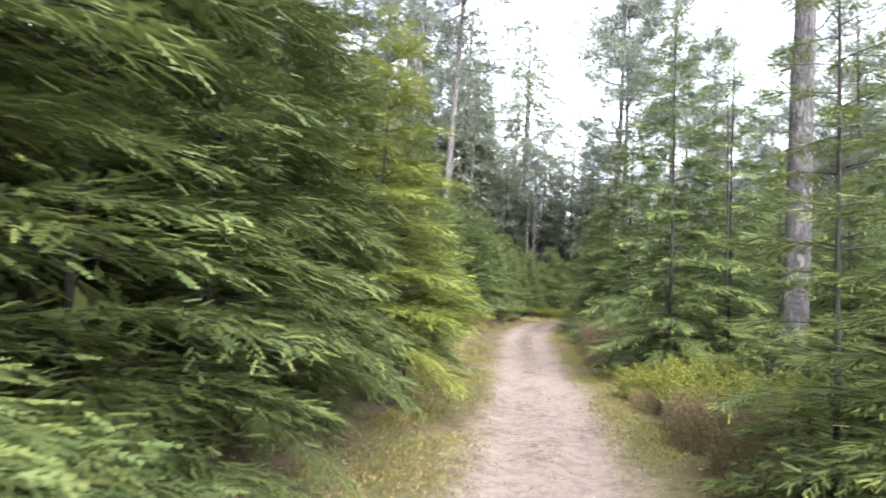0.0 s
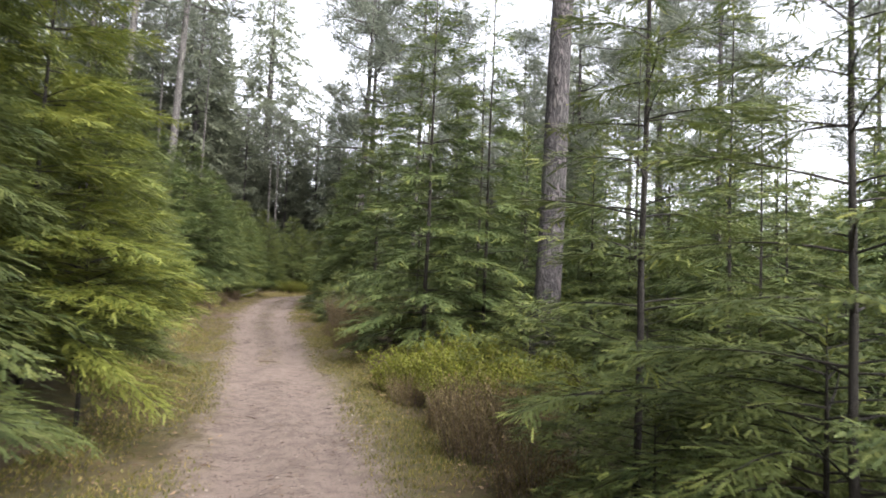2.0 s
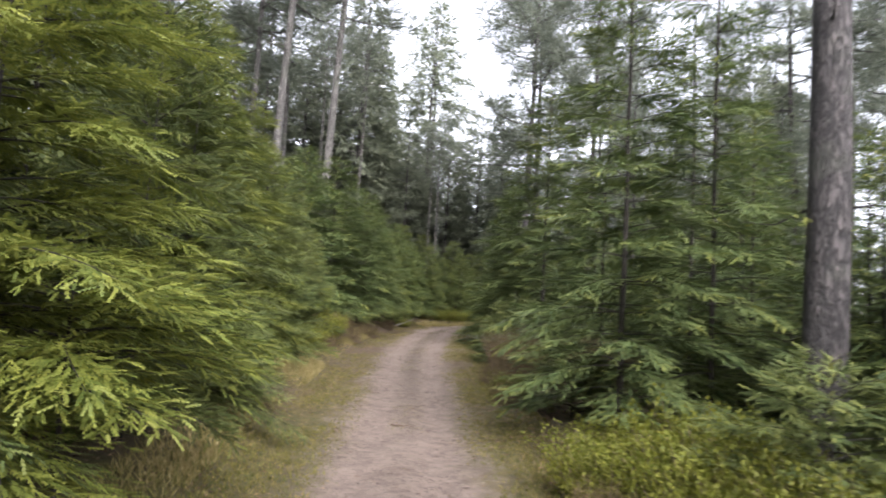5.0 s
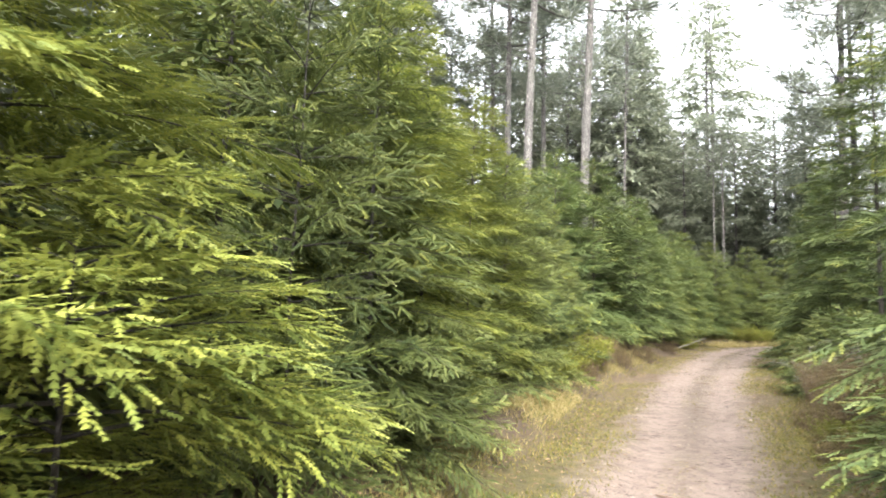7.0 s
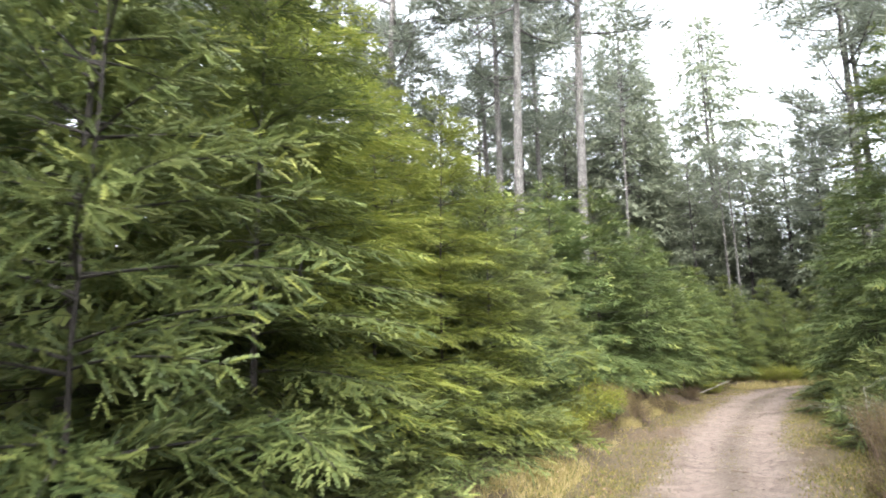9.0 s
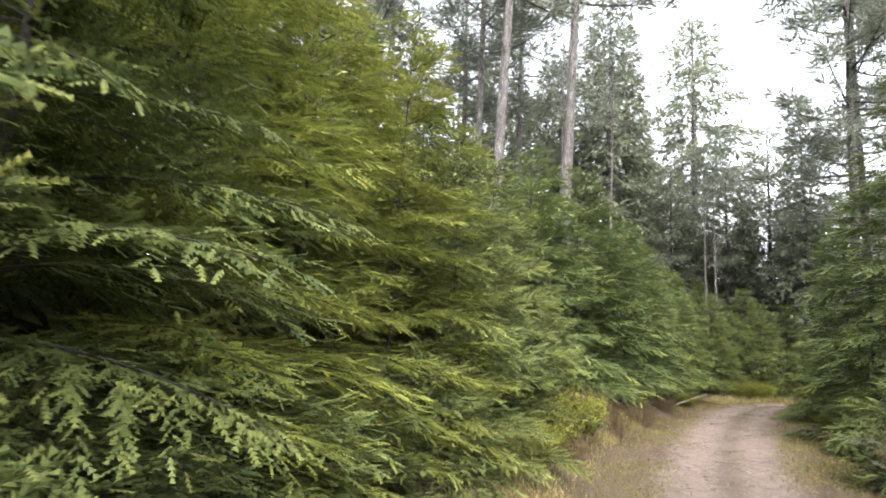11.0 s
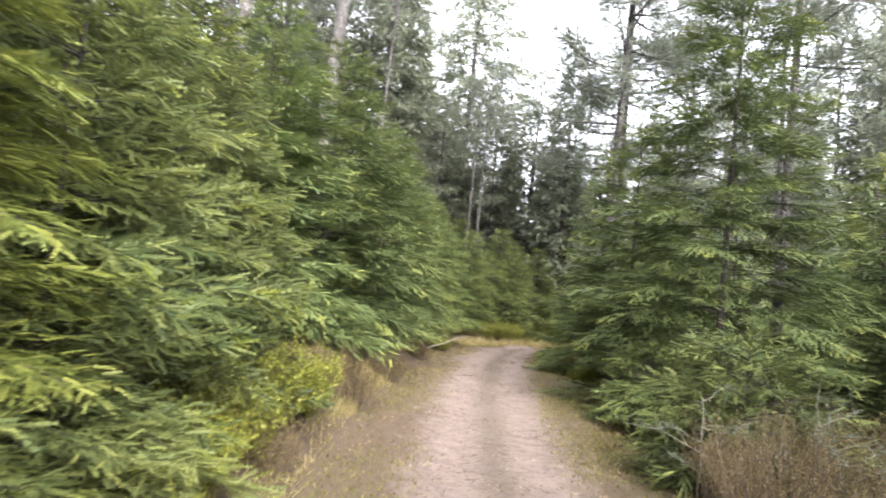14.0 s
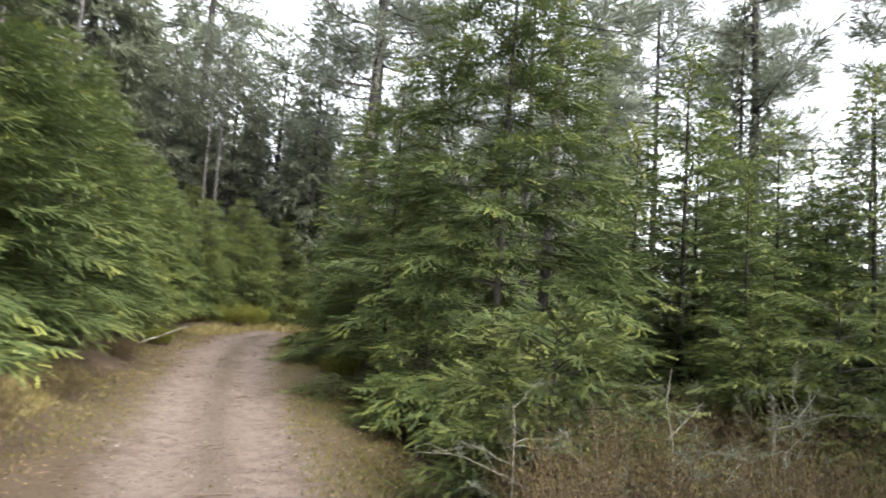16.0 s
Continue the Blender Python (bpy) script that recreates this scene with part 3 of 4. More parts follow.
back_left = [(-3.2, 3.6, 1.0), (-2.9, 6.2, 0.95), (-2.7, 8.8, 0.95), (-2.3, 11.4, 0.9), (-2.1, 13.8, 0.85), (-1.9, 16.2, 0.8), (-1.7, 18.6, 0.78), (-1.4, 21.0, 0.78), (-0.8, 23.8, 0.8), (0.2, 26.4, 0.75), (0.8, 28.8, 0.75), (1.8, 31.6, 0.75),
             (-3.6, 17.4, 0.85), (-4.0, 12.6, 0.95), (-4.4, 7.4, 1.05), (-4.8, 2.5, 1.1), (-3.4, -1.4, 1.0), (-2.2, -2.6, 0.9), (-2.6, 24.6, 0.8), (-3.4, 21.0, 0.85), (-5.4, 15.2, 1.0), (-5.6, 10.0, 1.05)]
for i, (x, y, s) in enumerate(back_left):
    again(inner, x, y, i * 77, s)
right_row = [(thin_a, 2.98, 3.5, 130, 0.85), (thin_b, 6.4, 7.4, 20, 0.8), (thin_a, 5.6, 6.3, 310, 0.7), (thin_b, 5.6, 12.6, 200, 0.95),
             (dense_r, 5.0, 14.2, 150, 0.75), (thin_b, 7.4, 10.3, 80, 0.9), (thin_a, 8.4, 8.2, 170, 0.9), 
             (big_r, 6.5, 25.2, 120, 0.8), (spruce_mid, 7.0, 28.2, 70, 1.15), (spruce_mid, 9.0, 31.0, 200, 1.1), (spruce_mid, 8.9, 20.8, 50, 1.15), (thin_b, 10.2, 17.6, 150, 0.85), (spruce_mid, 11.0, 19.4, 20, 1.1), (thin_b, 12.4, 17.8, 70, 0.95), (thin_b, 9.0, 16.6, 250, 0.8)]
for tree, x, y, turn, s in right_row:
    again(tree, x, y, turn, s)
low_right = [(2.85, 4.6, 0.62), (3.25, 5.9, 0.6), (3.7, 2.4, 0.95), (4.5, 5.6, 0.8), (5.1, 7.3, 0.85), (5.2, 8.4, 0.8), (5.0, 2.6, 1.1), (5.8, 5.0, 1.2), (6.4, 8.9, 1.2), (6.9, 6.3, 1.3), (7.2, 3.4, 1.3), (5.9, 11.0, 1.1), (8.0, 18.2, 1.2)]
for i, (x, y, s) in enumerate(low_right):
    again(low_h, x, y, i * 97, s)
# young growth farther in
for i, (x, y, s) in enumerate([(8.8, 10.2, 0.88), (9.6, 13.0, 1.05), (10.5, 8.6, 1.3), (12.5, 11.0, 1.05), (11.5, 15.5, 1.05), (13.5, 18.0, 1.16), (9.3, 5.6, 1.2), (12.6, 4.8, 1.4), (14.5, 14.5, 1.05), (15.5, 9.5, 1.05), (9.6, 16.0, 1.05), (8.2, 6.6, 1.2), (6.3, 5.3, 0.85), (7.4, 5.4, 1.0), (7.0, 8.0, 1.05), (8.0, 4.4, 1.05), (9.5, 7.2, 1.25), (11.5, 6.6, 1.35), (10.2, 4.4, 1.25), (11.0, 10.0, 0.95), (16, 5, 1.05),
                               (11.2, 20.2, 1.26), (11.0, 23.4, 1.47), (13.2, 21.8, 1.26), (10.2, 27.6, 1.68), (12.2, 26.0, 1.47), (16, 18, 1.16), (17.5, 12.5, 1.05), (18.5, 7.5, 1.05), (19, 16, 1.16), (15.5, 23, 1.26), (18.5, 21, 1.26), (11.6, 32.6, 1.78), (14, 30, 1.68), (21, 10, 1.16), (22, 15, 1.26), (22, 20, 1.26), (17, 27, 1.47)]):
    again(young_far, x, y, i * 61, s)
for i, (x, y, s) in enumerate([(8.4, 10.6, 0.95), (9.6, 9.4, 0.9), (10.6, 7.8, 0.9), (7.6, 11.8, 0.9), (10.4, 11.4, 1.1), (11.5, 9.0, 1.0), (12.5, 13.0, 1.3), (13.0, 6.6, 1.0), (7.2, 13.6, 1.05), (6.9, 10.8, 0.8), (6.7, 9.6, 0.7), (9.6, 21.2, 0.95), (8.6, 19.6, 0.75), (10.4, 20.4, 0.95), (11.5, 22.5, 1.15)]):
    again(spruce_mid, x, y, i * 83, s)
fill = np.random.default_rng(9)
for i in range(56):
    x, y = fill.uniform(10, 27), fill.uniform(3, 27)
    again(spruce_mid if i % 3 == 0 else young_far, x, y, i * 47, fill.uniform(0.8, 1.15) * (1.0 if i % 3 == 0 else 1.5))
for i, (x, y, s) in enumerate([(7.4, 18.6, 0.9), (5.4, 20.0, 0.7), (4.35, 8.5, 0.85), (0.15, 18.6, 0.6), (-0.5, 12.3, 0.75), (-0.5, 13.5, 0.7), (-0.45, 14.7, 0.7), (-0.3, 15.8, 0.7), (-0.5, 11.2, 0.75), (1.0, 24.0, 0.7), (5.1, 21.0, 0.75), (7.6, 15.8, 1.2), (4.2, 13.2, 0.7), (4.6, 33.6, 0.9), (6.0, 34.0, 1.0), (7.0, 34.6, 1.1), (8.2, 35.0, 1.2), (9.4, 35.4, 1.2)]):
    again(small_s, x, y, 40 + i * 83, s)
for i, (x, y, s) in enumerate([(3.4, 36.0, 0.8), (6.2, 37.0, 0.7), (7.6, 36.6, 0.6), (9.2, 37.4, 0.7), (10.8, 36.2, 0.75), (12.4, 36.8, 0.8), (4.8, 38.4, 0.8), (8.2, 39.2, 0.8), (11.4, 39.4, 0.8), (1.6, 35.4, 0.85), (14.4, 35.0, 0.8)]):
    again(spruce_y, x, y, i * 53, s * 1.5, "young conifer where the path bends away")

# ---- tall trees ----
pine_big = tuft_tree("pine_tree", "tall pine with thick bare grey-brown trunk and dead stubs", "tree", 5.5, 10.0, 41, 19, 0.6, 3.0, 20, 7, 30, 0.5, 0.21, PINE_HAZED, BARK_PINE, lean=(0.76, 0.38), stubs=9, group="tall pines")
pine_a = tuft_tree("pine_tree", PIN, "tree", -0.08, 25.2, 42, 20, 0.5, 3.0, 26, 9, 34, 0.55, 0.15, PINE_HAZED, BARK_PALE, lean=(0.5, 0), group="tall pines")
pine_b = tuft_tree("pine_tree", "tall pine with broad clumped crown above a dark trunk", "tree", 8.6, 32.3, 43, 19, 0.36, 3.0, 30, 10, 32, 0.6, 0.17, PINE_HAZED, BARK_PINE, lean=(0.4, 0), group="tall pines")
pine_c = tuft_tree("pine_tree", "thin pine with a narrow open crown", "tree", 7.9, 22.6, 44, 14, 0.42, 1.7, 24, 9, 34, 0.45, 0.09, PINE_HAZED, BARK_PINE, lean=(0.2, 0), group="tall pines")
tall_a = make_conifer("spruce_tree", TALL, "tree", 7.0, 56, 51, 26, 3.6, 130, 0.25, [FIR_HAZED, FIR_HAZED], den=6, twig=0.8, sub=0.25, flat=0.5, rise=(0.2, -0.25), droop=(0.1, 0.2), z0=0.06, power=0.75, blade_w=0.36, bark_mat=BARK_PINE, limb=0.04, needles=0, group="far spruces")
tall_b = make_conifer("spruce_tree", TALL, "tree", 1.0, 41, 52, 20, 3.0, 190, 0.2, [FIR_HAZED, FIR_HAZED], den=9, twig=0.85, sub=0.19, flat=0.4, rise=(0.15, -0.3), droop=(0.1, 0.2), z0=0.05, power=0.7, blade_w=0.36, bark_mat=BARK_PINE, limb=0.035, needles=0, group="far spruces")
tall_c = make_conifer("spruce_tree", "tall spruce with sparse drooping boughs against the sky", "tree", 5.5, 45.5, 54, 20, 5.2, 110, 0.19, [FIR_HAZED, FIR_HAZED], den=9, twig=0.7, sub=0.19, flat=0.5, rise=(0.25, -0.15), droop=(0.2, 0.3), z0=0.12, power=0.6, blade_w=0.3, bark_mat=BARK_PINE, limb=0.035, needles=0, whorl=0.8, group="far spruces")
pine_pale = tuft_tree("pine_tree", "slender pale-barked pine with a thin top", "tree", 1.05, 28.8, 45, 11, 0.72, 1.2, 14, 5, 16, 0.4, 0.055, PINE_HAZED, BARK_PALE, lean=(0.15, 0), stubs=4, group="tall pines")
for x, y, turn, s in [(4.9, 37.4, 90, 0.9), (5.4, 37.9, 200, 1.0), (-0.6, 33.0, 150, 1.2)]:
    again(pine_pale, x, y, turn, s)
for x, y, turn, s in [(-1.5, 23.5, 40, 0.95), (-3.0, 29, 120, 1.0), (-4.9, 36, 200, 1.05), (-6.5, 27, 80, 1.0), (-9, 33, 10, 1.1), (-8, 20, 100, 1.0), (-2.4, 34.5, 260, 1.0)]:
    again(pine_a, x, y, turn, s)
for x, y, turn, s in [(9.7, 34.2, 90, 0.95), (15.4, 18.8, 200, 0.8), (16.5, 25, 120, 0.8), (20, 20.5, 60, 0.75), (23, 30, 310, 0.8), (15, 40, 30, 0.9), (27, 16, 70, 0.8)]:
    again(pine_b, x, y, turn, s)
for x, y, turn, s in [(11.5, 12.5, 40, 0.8), (14.5, 26.5, 100, 0.9), (12.6, 29.5, 170, 1.0), (17, 12.5, 230, 0.8), (18, 22, 20, 0.9), (23, 11, 20, 0.9)]:
    again(pine_c, x, y, turn, s)
far_dense = make_conifer("spruce_tree", "dense spruce in the wood ahead, paled to grey-green by painted haze", "tree", 8.0, 40.5, 53, 12, 2.3, 170, 0.14, [FIR_HAZED, FIR_HAZED], den=15, twig=0.7, sub=0.12, flat=0.5, rise=(0.25, -0.1), droop=(0.1, 0.2), z0=0.03, power=0.6, blade_w=0.24, bark_mat=BARK_PINE, limb=0.025, needles=0, group="far spruces")
rng = np.random.default_rng(7)
for x, y, s in [(8.8, 38.0, 0.62)]:
    again(tall_b, x, y, x * 70, s)
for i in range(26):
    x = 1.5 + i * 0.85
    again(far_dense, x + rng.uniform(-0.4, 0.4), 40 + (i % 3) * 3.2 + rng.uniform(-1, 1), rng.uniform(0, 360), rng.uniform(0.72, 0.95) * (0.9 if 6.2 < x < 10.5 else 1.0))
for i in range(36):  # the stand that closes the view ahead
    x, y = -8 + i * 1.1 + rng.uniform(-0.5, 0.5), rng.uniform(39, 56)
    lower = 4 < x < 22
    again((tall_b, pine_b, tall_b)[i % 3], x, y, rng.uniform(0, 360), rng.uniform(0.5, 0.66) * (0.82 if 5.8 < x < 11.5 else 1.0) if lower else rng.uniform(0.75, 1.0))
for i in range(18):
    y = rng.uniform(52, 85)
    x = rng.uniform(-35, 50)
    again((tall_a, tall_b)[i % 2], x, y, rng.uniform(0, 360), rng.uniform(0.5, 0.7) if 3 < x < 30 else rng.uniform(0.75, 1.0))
for i in range(15):  # row of haze-paled spruces behind the young stand
    again(tall_b, -6.6 - rng.uniform(0, 1.2), -3 + i * 2.7, rng.uniform(0, 360), rng.uniform(0.62, 0.8))
for i in range(7):
    again((tall_b, pine_a)[i % 2], -rng.uniform(8, 24), rng.uniform(-14, 38), rng.uniform(0, 360), rng.uniform(0.7, 1.0))
for x, y, s in [(16.2, 25.3, 0.5), (13.2, 20.6, 0.3), (17.2, 18.0, 0.3), (20.5, 22.5, 0.4)]:
    again(tall_b, x, y, x * 50, s)
for i in range(16):
    again((tall_b, pine_b)[i % 2], rng.uniform(28, 48), rng.uniform(0, 60), rng.uniform(0, 360), rng.uniform(0.3, 0.48))
for i in range(12):
    x, y = rng.uniform(-14, 16), -rng.uniform(7, 26)
    if abs(x - track(y)) > 3:
        again((tall_b, pine_a)[i % 2], x, y, rng.uniform(0, 360), rng.uniform(0.6, 0.9))


# ---- undergrowth ----
GRASS = scatter_mat("verge_grass", [(0.0, (0.05, 0.06, 0.009)), (0.45, (0.11, 0.108, 0.018)), (0.8, (0.18, 0.146, 0.034)), (1.0, (0.27, 0.2, 0.08))], 0.7, 0.25)
STRAW = scatter_mat("straw_grass", [(0.0, (0.14, 0.125, 0.035)), (0.5, (0.24, 0.195, 0.07)), (1.0, (0.37, 0.3, 0.14))], 0.7, 0.25)
LEAFLITTER = scatter_mat("dead_leaf", [(0.0, (0.05, 0.028, 0.017)), (0.55, (0.13, 0.076, 0.042)), (1.0, (0.27, 0.185, 0.11))])
CRUMB = scatter_mat("damp_twig_bits", [(0.0, (0.03, 0.02, 0.013)), (0.7, (0.075, 0.048, 0.03)), (1.0, (0.15, 0.1, 0.065))])
STONE = scatter_mat("path_pebble", [(0.0, (0.1, 0.08, 0.06)), (0.5, (0.19, 0.155, 0.125)), (1.0, (0.29, 0.25, 0.21))])
TWIG = scatter_mat("twig_bark", [(0.0, (0.05, 0.035, 0.025)), (1.0, (0.17, 0.12, 0.085))])
BILBERRY = foliage("bilberry_leaf", (0.09, 0.108, 0.018), (0.15, 0.166, 0.027), (0.205, 0.212, 0.036), (0.18, 0.178, 0.03), 0.4, 0.55)
HEATHER = foliage("heather_leaf", (0.07, 0.058, 0.027), (0.135, 0.102, 0.046), (0.225, 0.165, 0.082), (0.115, 0.118, 0.037), 0.25, 0.8)


def scatter(seed, n, lo, hi, y0, y1, sides=(-1, 1)):
    """Random places in a strip from lo to hi metres off the middle of the track."""
    r = np.random.default_rng(seed)
    y = r.uniform(y0, y1, n)
    d = r.uniform(lo, hi, n) * r.choice(sides, n)
    x = track(y) + d
    return r, np.stack([x, y, lie(x, y) + 0.012], 1), d


def patchy(r, p, scale, keep):
    v = np.sin(p[:, 0] * scale * 1.7 + 0.6) * np.sin(p[:, 1] * scale + 1.1) + 0.6 * np.sin(p[:, 0] * scale * 3.1 - p[:, 1] * scale * 2.3)
    return v + r.normal(0, 0.5, len(p)) > keep


def grass_stuff(name, label, seed, n, lo, hi, y0, y1, h, sides, mat, keep=-0.3, wide=0.006):
    r, p, d = scatter(seed, n, lo, hi, y0, y1, sides)
    inner_edge = np.clip((np.abs(d) - lo) / 0.35, 0, 1) if lo > 0.3 and hi < 2 else np.ones(len(d))
    bare_earth = np.clip((p[:, 1] - 12) / 6, 0, 1) * 0.65 * (lo > 0.3) * (hi < 1.9) * np.where(d < 0, 1.0, 0.5)
    p = p[patchy(r, p, 1.3, keep) & (r.uniform(0, 1, len(p)) < inner_edge ** 1.5 * (1 - bare_earth) + 0.02)]
    m = len(p)
    way = unit(np.stack([r.normal(0, 0.5, m), r.normal(0, 0.5, m), np.ones(m)], 1))
    v, f = blades(p - [0, 0, 0.015], way, unit(r.normal(0, 1, (m, 3))), r.uniform(0.4, 1.0, m) * h, np.full(m, wide) * r.uniform(0.7, 1.5, m))
    return tagged(new(name, mesh_of(name, v, f, [mat])), label, "grass", kind="stuff")


grass_stuff("grass", "short mossy yellow-green grass on the path's verges", 61, 250000, 0.5, 1.8, -2, 33, 0.06, (-1, 1), GRASS, -0.4, 0.008)
grass_stuff("grass", "thin grass along the middle of the gravel path", 62, 12000, 0.0, 0.2, 10, 34, 0.035, (-1, 1), GRASS, 0.15)
grass_stuff("grass", "pale straw-coloured long grass on the bank", 63, 26000, 1.5, 2.05, 9, 25, 0.12, (-1,), STRAW, 0.1, 0.006)
grass_stuff("grass", "bright yellow grass where the path bends away", 64, 6000, 0.5, 1.7, 29.8, 32.5, 0.22, (-1, 1), STRAW, -0.6, 0.012)
grass_stuff("grass", "yellow-green grass in the light beyond the path's bend", 65, 12000, 0.0, 3.2, 32.4, 36, 0.3, (-1, 1), STRAW, -1.2, 0.014)


def litter_stuff():
    r, p, d = scatter(71, 52000, 0.55, 2.4, -2, 33)
    p = p[patchy(r, p, 0.9, 0.0) & (r.uniform(0, 1, len(p)) < np.clip((np.abs(d) - 0.5) / 1.0, 0.06, 1))]
    m = len(p)
    way = unit(np.stack([r.normal(0, 1, m), r.normal(0, 1, m), r.uniform(-0.1, 0.35, m)], 1))
    v, f = blades(p + [0, 0, 0.006], way, unit(np.stack([r.normal(0, 0.4, m), r.normal(0, 0.4, m), np.ones(m)], 1)), r.uniform(0.02, 0.055, m), r.uniform(0.01, 0.026, m))
    tagged(new("leaf_litter", mesh_of("leaf_litter", v, f, [LEAFLITTER])), "scattered brown dead leaves and needles on the verges", "leaf litter", kind="stuff")
    r, p, d = scatter(72, 26000, 0.0, 1.05, -2, 33)
    p = p[patchy(r, p, 2.6, 0.1)]
    m = len(p)
    way = unit(np.stack([r.normal(0, 1, m), r.normal(0, 0.6, m), r.normal(0, 0.04, m)], 1))
    v, f = blades(p + [0, 0, 0.005], way, np.tile([[0, 0, 1.0]], (m, 1)) + r.normal(0, 0.2, (m, 3)), r.uniform(0.02, 0.1, m), r.uniform(0.005, 0.018, m))
    tagged(new("leaf_litter", mesh_of("leaf_litter", v, f, [CRUMB])), "dark bits of twig and leaf on the gravel", "leaf litter", kind="stuff")
    r, p, d = scatter(73, 7000, 0.0, 0.8, -2, 34)
    m = len(p)
    s = r.uniform(0.003, 0.009, m) * (1 + 1.2 * (r.uniform(0, 1, m) > 0.95))
    o = np.array([[1, 0, 0], [-1, 0, 0], [0, 1, 0], [0, -1, 0], [0, 0, 0.7], [0, 0, -0.7]], float)
    t = np.array([[0, 2, 4], [2, 1, 4], [1, 3, 4], [3, 0, 4], [2, 0, 5], [1, 2, 5], [3, 1, 5], [0, 3, 5]])
    v = (p[:, None] + o[None] * s[:, None, None] * r.uniform(0.6, 1.4, (m, 6, 3))).reshape(-1, 3)
    f = (np.arange(m)[:, None, None] * 6 + t[None]).reshape(-1, 3)
    tagged(new("gravel", mesh_of("gravel", v, f, [STONE])), "small pale pebbles on the trodden path", "gravel", kind="stuff")


litter_stuff()


def bush(name, label, category, x, y, seed, h, spread, stems, per, leaf_len, leaf_w, mat, stem_mat, upright, group):
    """A low shrub: many thin branching stems with small leaves."""
    r = np.random.default_rng(seed)
    ob = thing(name, x, y, at_ground(x, y), label, category, group)
    lines, P, D = [], [], []
    for i in range(stems):
        a, rad = r.uniform(0, 6.28), spread * math.sqrt(r.uniform(0, 1)) * 0.55
        o = np.array([math.cos(a) * rad, math.sin(a) * rad, -0.04])
        out = np.array([math.cos(a), math.sin(a), 0]) * r.uniform(0.1, 0.75) * (1 - upright) + r.normal(0, 0.12, 3) * [1, 1, 0]
        H = h * r.uniform(0.55, 1.05) * (1 - 0.35 * (rad / spread))
        s = np.linspace(0, 1, 5)[:, None]
        wob = np.cumsum(r.normal(0, 0.03, (5, 3)), 0) * H
        line = o + (out * s ** 1.3 + np.array([0, 0, 1]) * s) * H + wob * s
        lines.append((line, np.linspace(0.004, 0.0012, 5)))
        q = r.uniform(0.25, 1.02, per)
        p = np.stack([np.interp(q, np.linspace(0, 1, 5), line[:, k]) for k in range(3)], 1) + r.normal(0, 0.035, (per, 3)) * h
        P.append(p)
        D.append(unit(r.normal(0, 1, (per, 3)) * (1 - 0.5 * upright) + [0, 0, 0.5 + upright] + out))
    v, f = tubes(lines, 3)
    part_mesh("stem", mesh_of("stem", v, f, [stem_mat]), ob, "thin brown branching stems")["kind"] = "stuff"
    P, D = np.concatenate(P), np.concatenate(D)
    m = len(P)
    v, f = blades(P, D, unit(r.normal(0, 0.6, (m, 3)) + [0, 0, 1]), leaf_len * r.uniform(0.6, 1.2, m), leaf_w * r.uniform(0.7, 1.2, m))
    part_mesh("foliage", mesh_of("foliage", v, f, [mat]), ob)["kind"] = "stuff"
    return ob


bil = bush("bilberry_bush", "bright green bilberry bush with small oval leaves", "bush", 3.45, 8.5, 81, 0.6, 0.6, 150, 56, 0.035, 0.02, BILBERRY, TWIG, 0.25, "bilberry bushes")
hea = bush("heather_bush", "brown wiry heather bush past flowering", "bush", 2.95, 7.5, 82, 0.55, 0.5, 110, 34, 0.034, 0.008, HEATHER, TWIG, 0.6, "heather bushes")
for i, (x, y, s) in enumerate([(3.75, 7.9, 1.15), (4.05, 8.2, 1.25), (4.3, 7.7, 1.1), (3.55, 8.3, 1.1), (3.2, 9.4, 1.1), (3.9, 9.0, 1.4), (4.2, 9.9, 1.4), (3.9, 7.8, 1.2), (3.5, 10.1, 1.0), (0.6, 19.0, 0.9), (0.45, 18.2, 1.15), (0.2, 17.4, 1.1), (0.1, 16.6, 0.9), (0.25, 22.6, 0.9), (0.7, 21.6, 0.8), (3.7, 14.6, 0.7), (3.0, 27.3, 0.6), (5.2, 32.4, 1.0), (5.9, 33.0, 1.1), (7.6, 34.2, 1.2), (5.4, 24.4, 0.6)]):
    again(bil, x, y, i * 67, s)
hea_tall = bush("heather_bush", "tall brown wiry heather bush past flowering", "bush", 4.3, 17.2, 83, 0.92, 0.85, 230, 54, 0.03, 0.007, HEATHER, TWIG, 0.5, "heather bushes")
for i, (x, y, s) in enumerate([(2.7, 5.6, 0.99), (2.75, 6.6, 1.1), (3.3, 6.9, 1.2), (3.2, 8.0, 1.1), (3.15, 7.5, 1.25), (3.6, 7.3, 1.2), (2.6, 4.6, 0.88), (3.4, 13.6, 0.88), (3.6, 15.4, 0.88), (1.1, 20.0, 0.94), (0.95, 20.9, 0.99), (1.6, 22.2, 0.88), (2.3, 25.0, 0.77), (0.6, 17.4, 0.77), (2.9, 8.9, 0.77), (0.75, 19.6, 1.1), (0.6, 18.8, 1.2), (0.5, 20.4, 1.2), (0.85, 21.3, 1.0)]):
    again(hea, x, y, i * 71, s)
for i, (x, y, s) in enumerate([(4.9, 17.9, 0.95), (5.4, 17.0, 0.9), (4.8, 16.3, 0.9), (4.2, 16.0, 0.85), (5.6, 18.6, 0.85), (6.2, 17.4, 1.0), (6.4, 18.9, 0.95), (5.6, 16.0, 1.0), (5.2, 15.2, 0.85), (4.5, 18.0, 0.7), (7.2, 18.3, 1.0), (6.8, 16.2, 1.1), (7.6, 17.2, 1.05)]):
    again(hea_tall, x, y, i * 71, s)


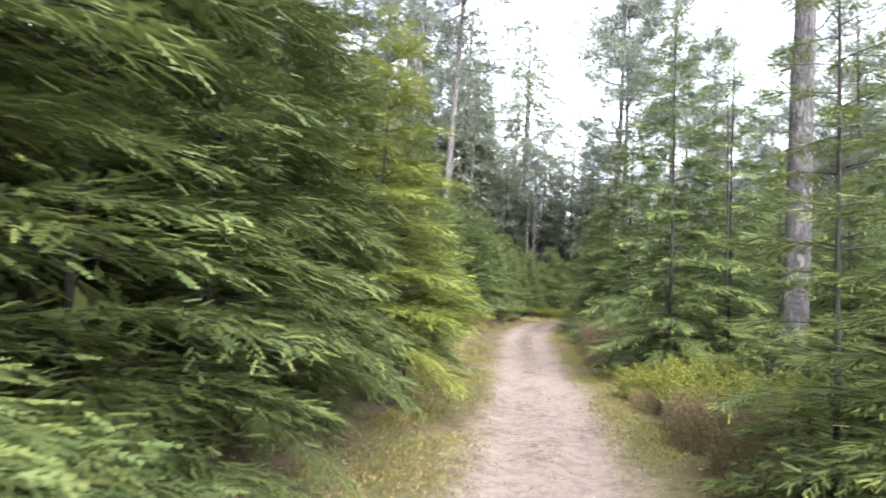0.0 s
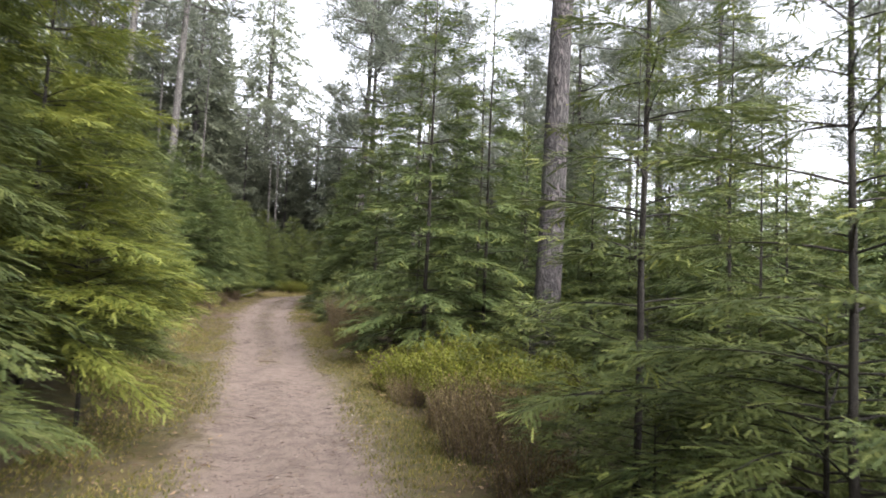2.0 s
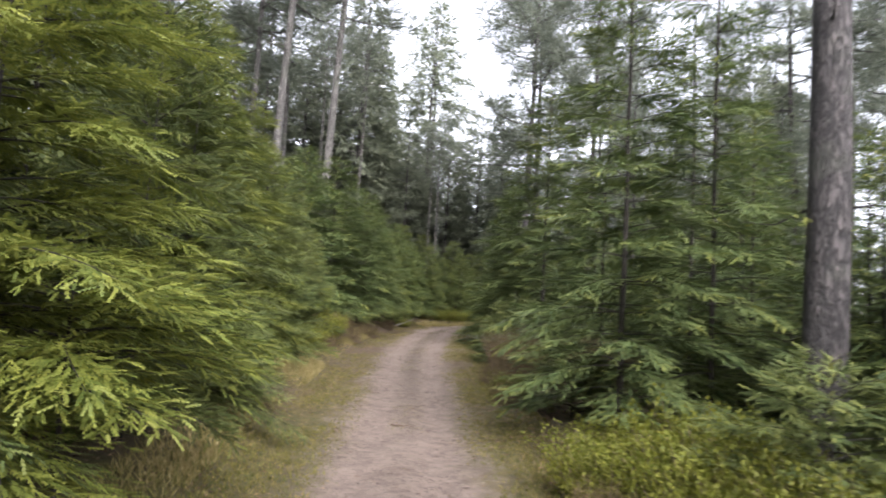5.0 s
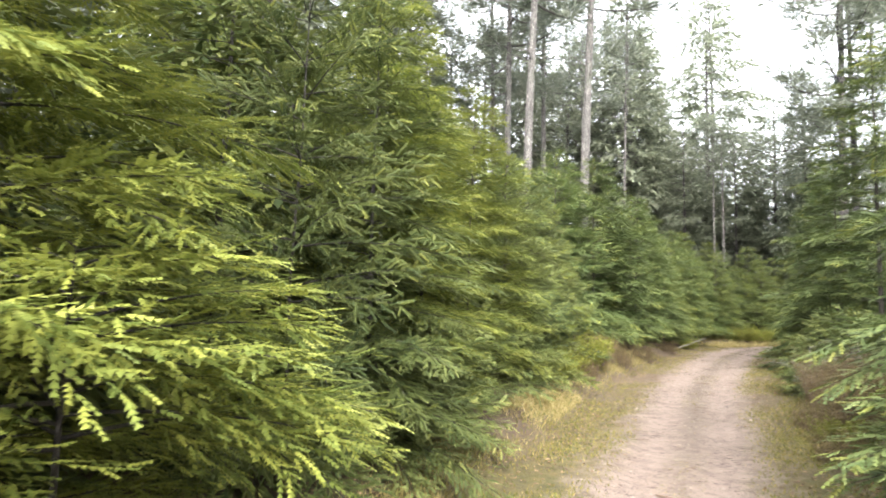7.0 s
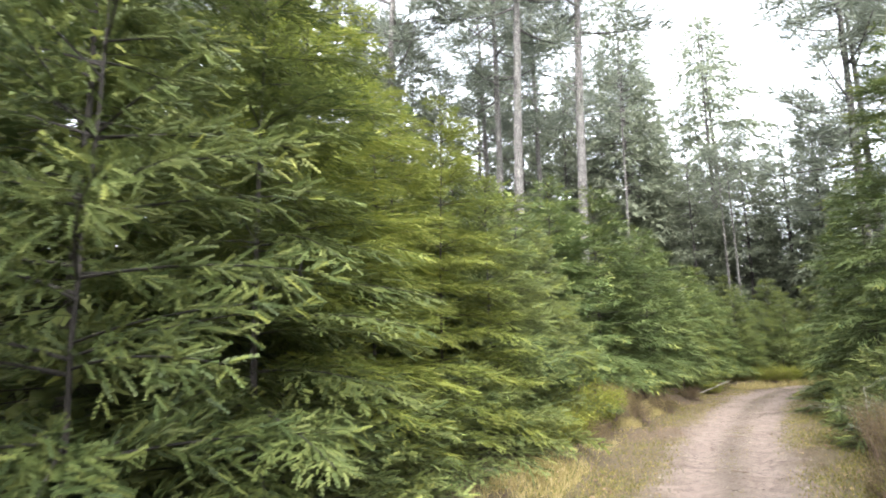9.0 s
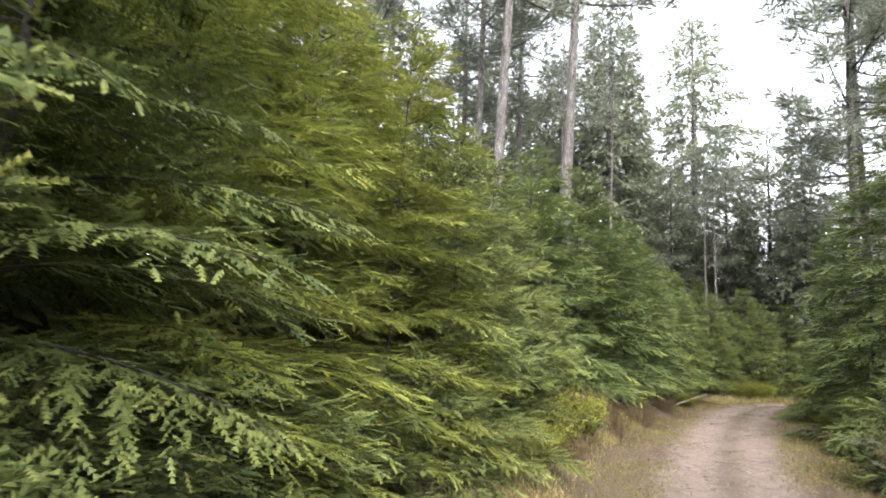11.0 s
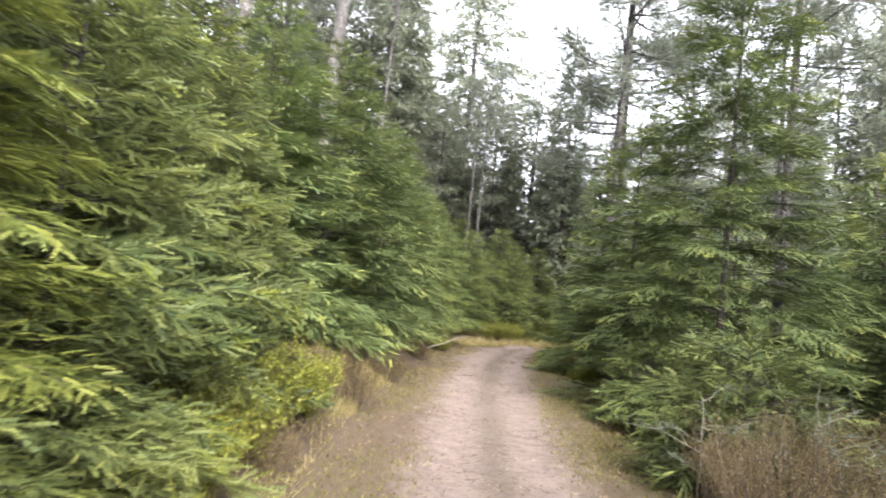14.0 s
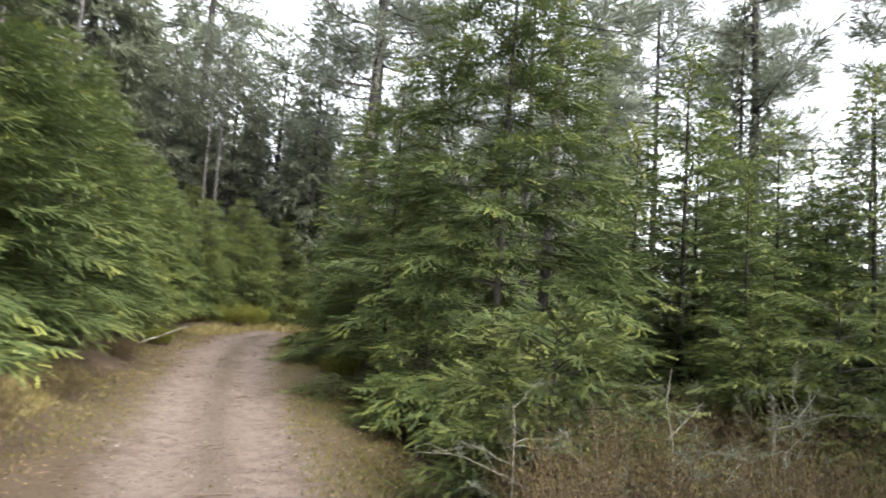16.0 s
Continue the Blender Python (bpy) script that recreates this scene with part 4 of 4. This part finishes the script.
def dead_sapling(x, y, seed, h):
    """A thin dead or nearly bare sapling, grey with lichen."""
    r = np.random.default_rng(seed)
    ob = thing("dead_sapling", x, y, at_ground(x, y), "nearly bare sapling with pale lichen-grey twigs", "sapling", "bare saplings")
    lines = []
    s = np.linspace(0, 1, 7)[:, None]
    main = np.array([0, 0, -0.05]) + np.concatenate([np.cumsum(r.normal(0, 0.03, (7, 2)), 0), s * h], 1)
    lines.append((main, np.linspace(0.009, 0.003, 7)))
    for i in range(11):
        q = r.uniform(0.25, 1)
        o = np.array([np.interp(q, s[:, 0], main[:, k]) for k in range(3)])
        a = r.uniform(0, 6.28)
        L = r.uniform(0.2, 0.6)
        d = np.array([math.cos(a), math.sin(a), r.uniform(-0.1, 0.7)])
        br = o + d * s * L + np.cumsum(r.normal(0, 0.022, (7, 3)), 0)
        lines.append((br, np.linspace(0.0035, 0.0014, 7)))
        for j in range(3):
            k = r.integers(2, 6)
            d2 = unit(d + r.normal(0, 0.6, 3)) * r.uniform(0.08, 0.25)
            lines.append((br[k] + d2 * s, np.linspace(0.002, 0.0008, 7)))
    v, f = tubes(lines, 4)
    part_mesh("trunk", mesh_of("trunk", v, f, [DEADWOOD], smooth=True), ob)
    ends = np.concatenate([l[0][2:] for l in lines[1:]])
    ends = np.repeat(ends[r.uniform(0, 1, len(ends)) > 0.55], 5, 0)
    m = len(ends)
    v, f = blades(ends, unit(r.normal(0, 1, (m, 3)) + [0, 0, 0.4]), unit(r.normal(0, 1, (m, 3))), r.uniform(0.03, 0.07, m), r.uniform(0.004, 0.009, m))
    part_mesh("crown", mesh_of("crown", v, f, [PINE_HAZED]), ob)
    return ob


dead_sapling(4.15, 17.95, 91, 0.9)
dead_sapling(4.75, 17.2, 92, 1.2)
dead_sapling(5.5, 17.2, 93, 1.0)
dead_sapling(5.2, 18.3, 94, 1.0)
dead_sapling(6.3, 17.6, 95, 1.0)


def stick(name, label, x, y, length, turn, radius, lift, mat, seed, slope=0.0):
    r = np.random.default_rng(seed)
    ob = thing(name, x, y, at_ground(x, y) + lift, label, "branch", "")
    s = np.linspace(-0.5, 0.5, 9)
    line = np.stack([s * length, np.cumsum(r.normal(0, 0.02, 9)) * length, radius + (s + 0.5) * slope * length + np.abs(r.normal(0, 0.004, 9))], 1)
    side = [(line[5] + np.array([[0.5, 0.35, 0.05]]) * length * 0.3 * t[None].T, np.linspace(radius * 0.6, radius * 0.2, 5)) for t in [np.linspace(0, 1, 5)]]
    v, f = tubes([(line, np.linspace(radius, radius * 0.45, 9))] + side, 6)
    part_mesh("stem", mesh_of("stem", v, f, [mat], smooth=True), ob)
    ob.rotation_euler = (0, 0, radians(turn))
    return ob


stick("fallen_branch", "small dark twig lying on the gravel", 1.71, 11.82, 0.26, -20, 0.009, 0.012, TWIG, 101)
stick("fallen_branch", "pale bare branch lying at the path's edge", 3.05, 27.0, 0.95, 25, 0.022, 0.02, DEADWOOD, 102, 0.35)
for i, (x, y, L) in enumerate([(2.35, 16.4, 0.2), (1.5, 14.0, 0.16), (2.9, 20.4, 0.24), (1.1, 8.4, 0.14), (2.6, 19.2, 0.3), (3.5, 22.6, 0.22), (1.9, 9.5, 0.12), (3.9, 18.4, 0.5), (2.8, 6.8, 0.45), (3.2, 11.3, 0.5)]):
    stick("fallen_branch", "thin broken brown twig on the ground", x, y, L, i * 53 - 40, 0.006, 0.012, TWIG, 110 + i)
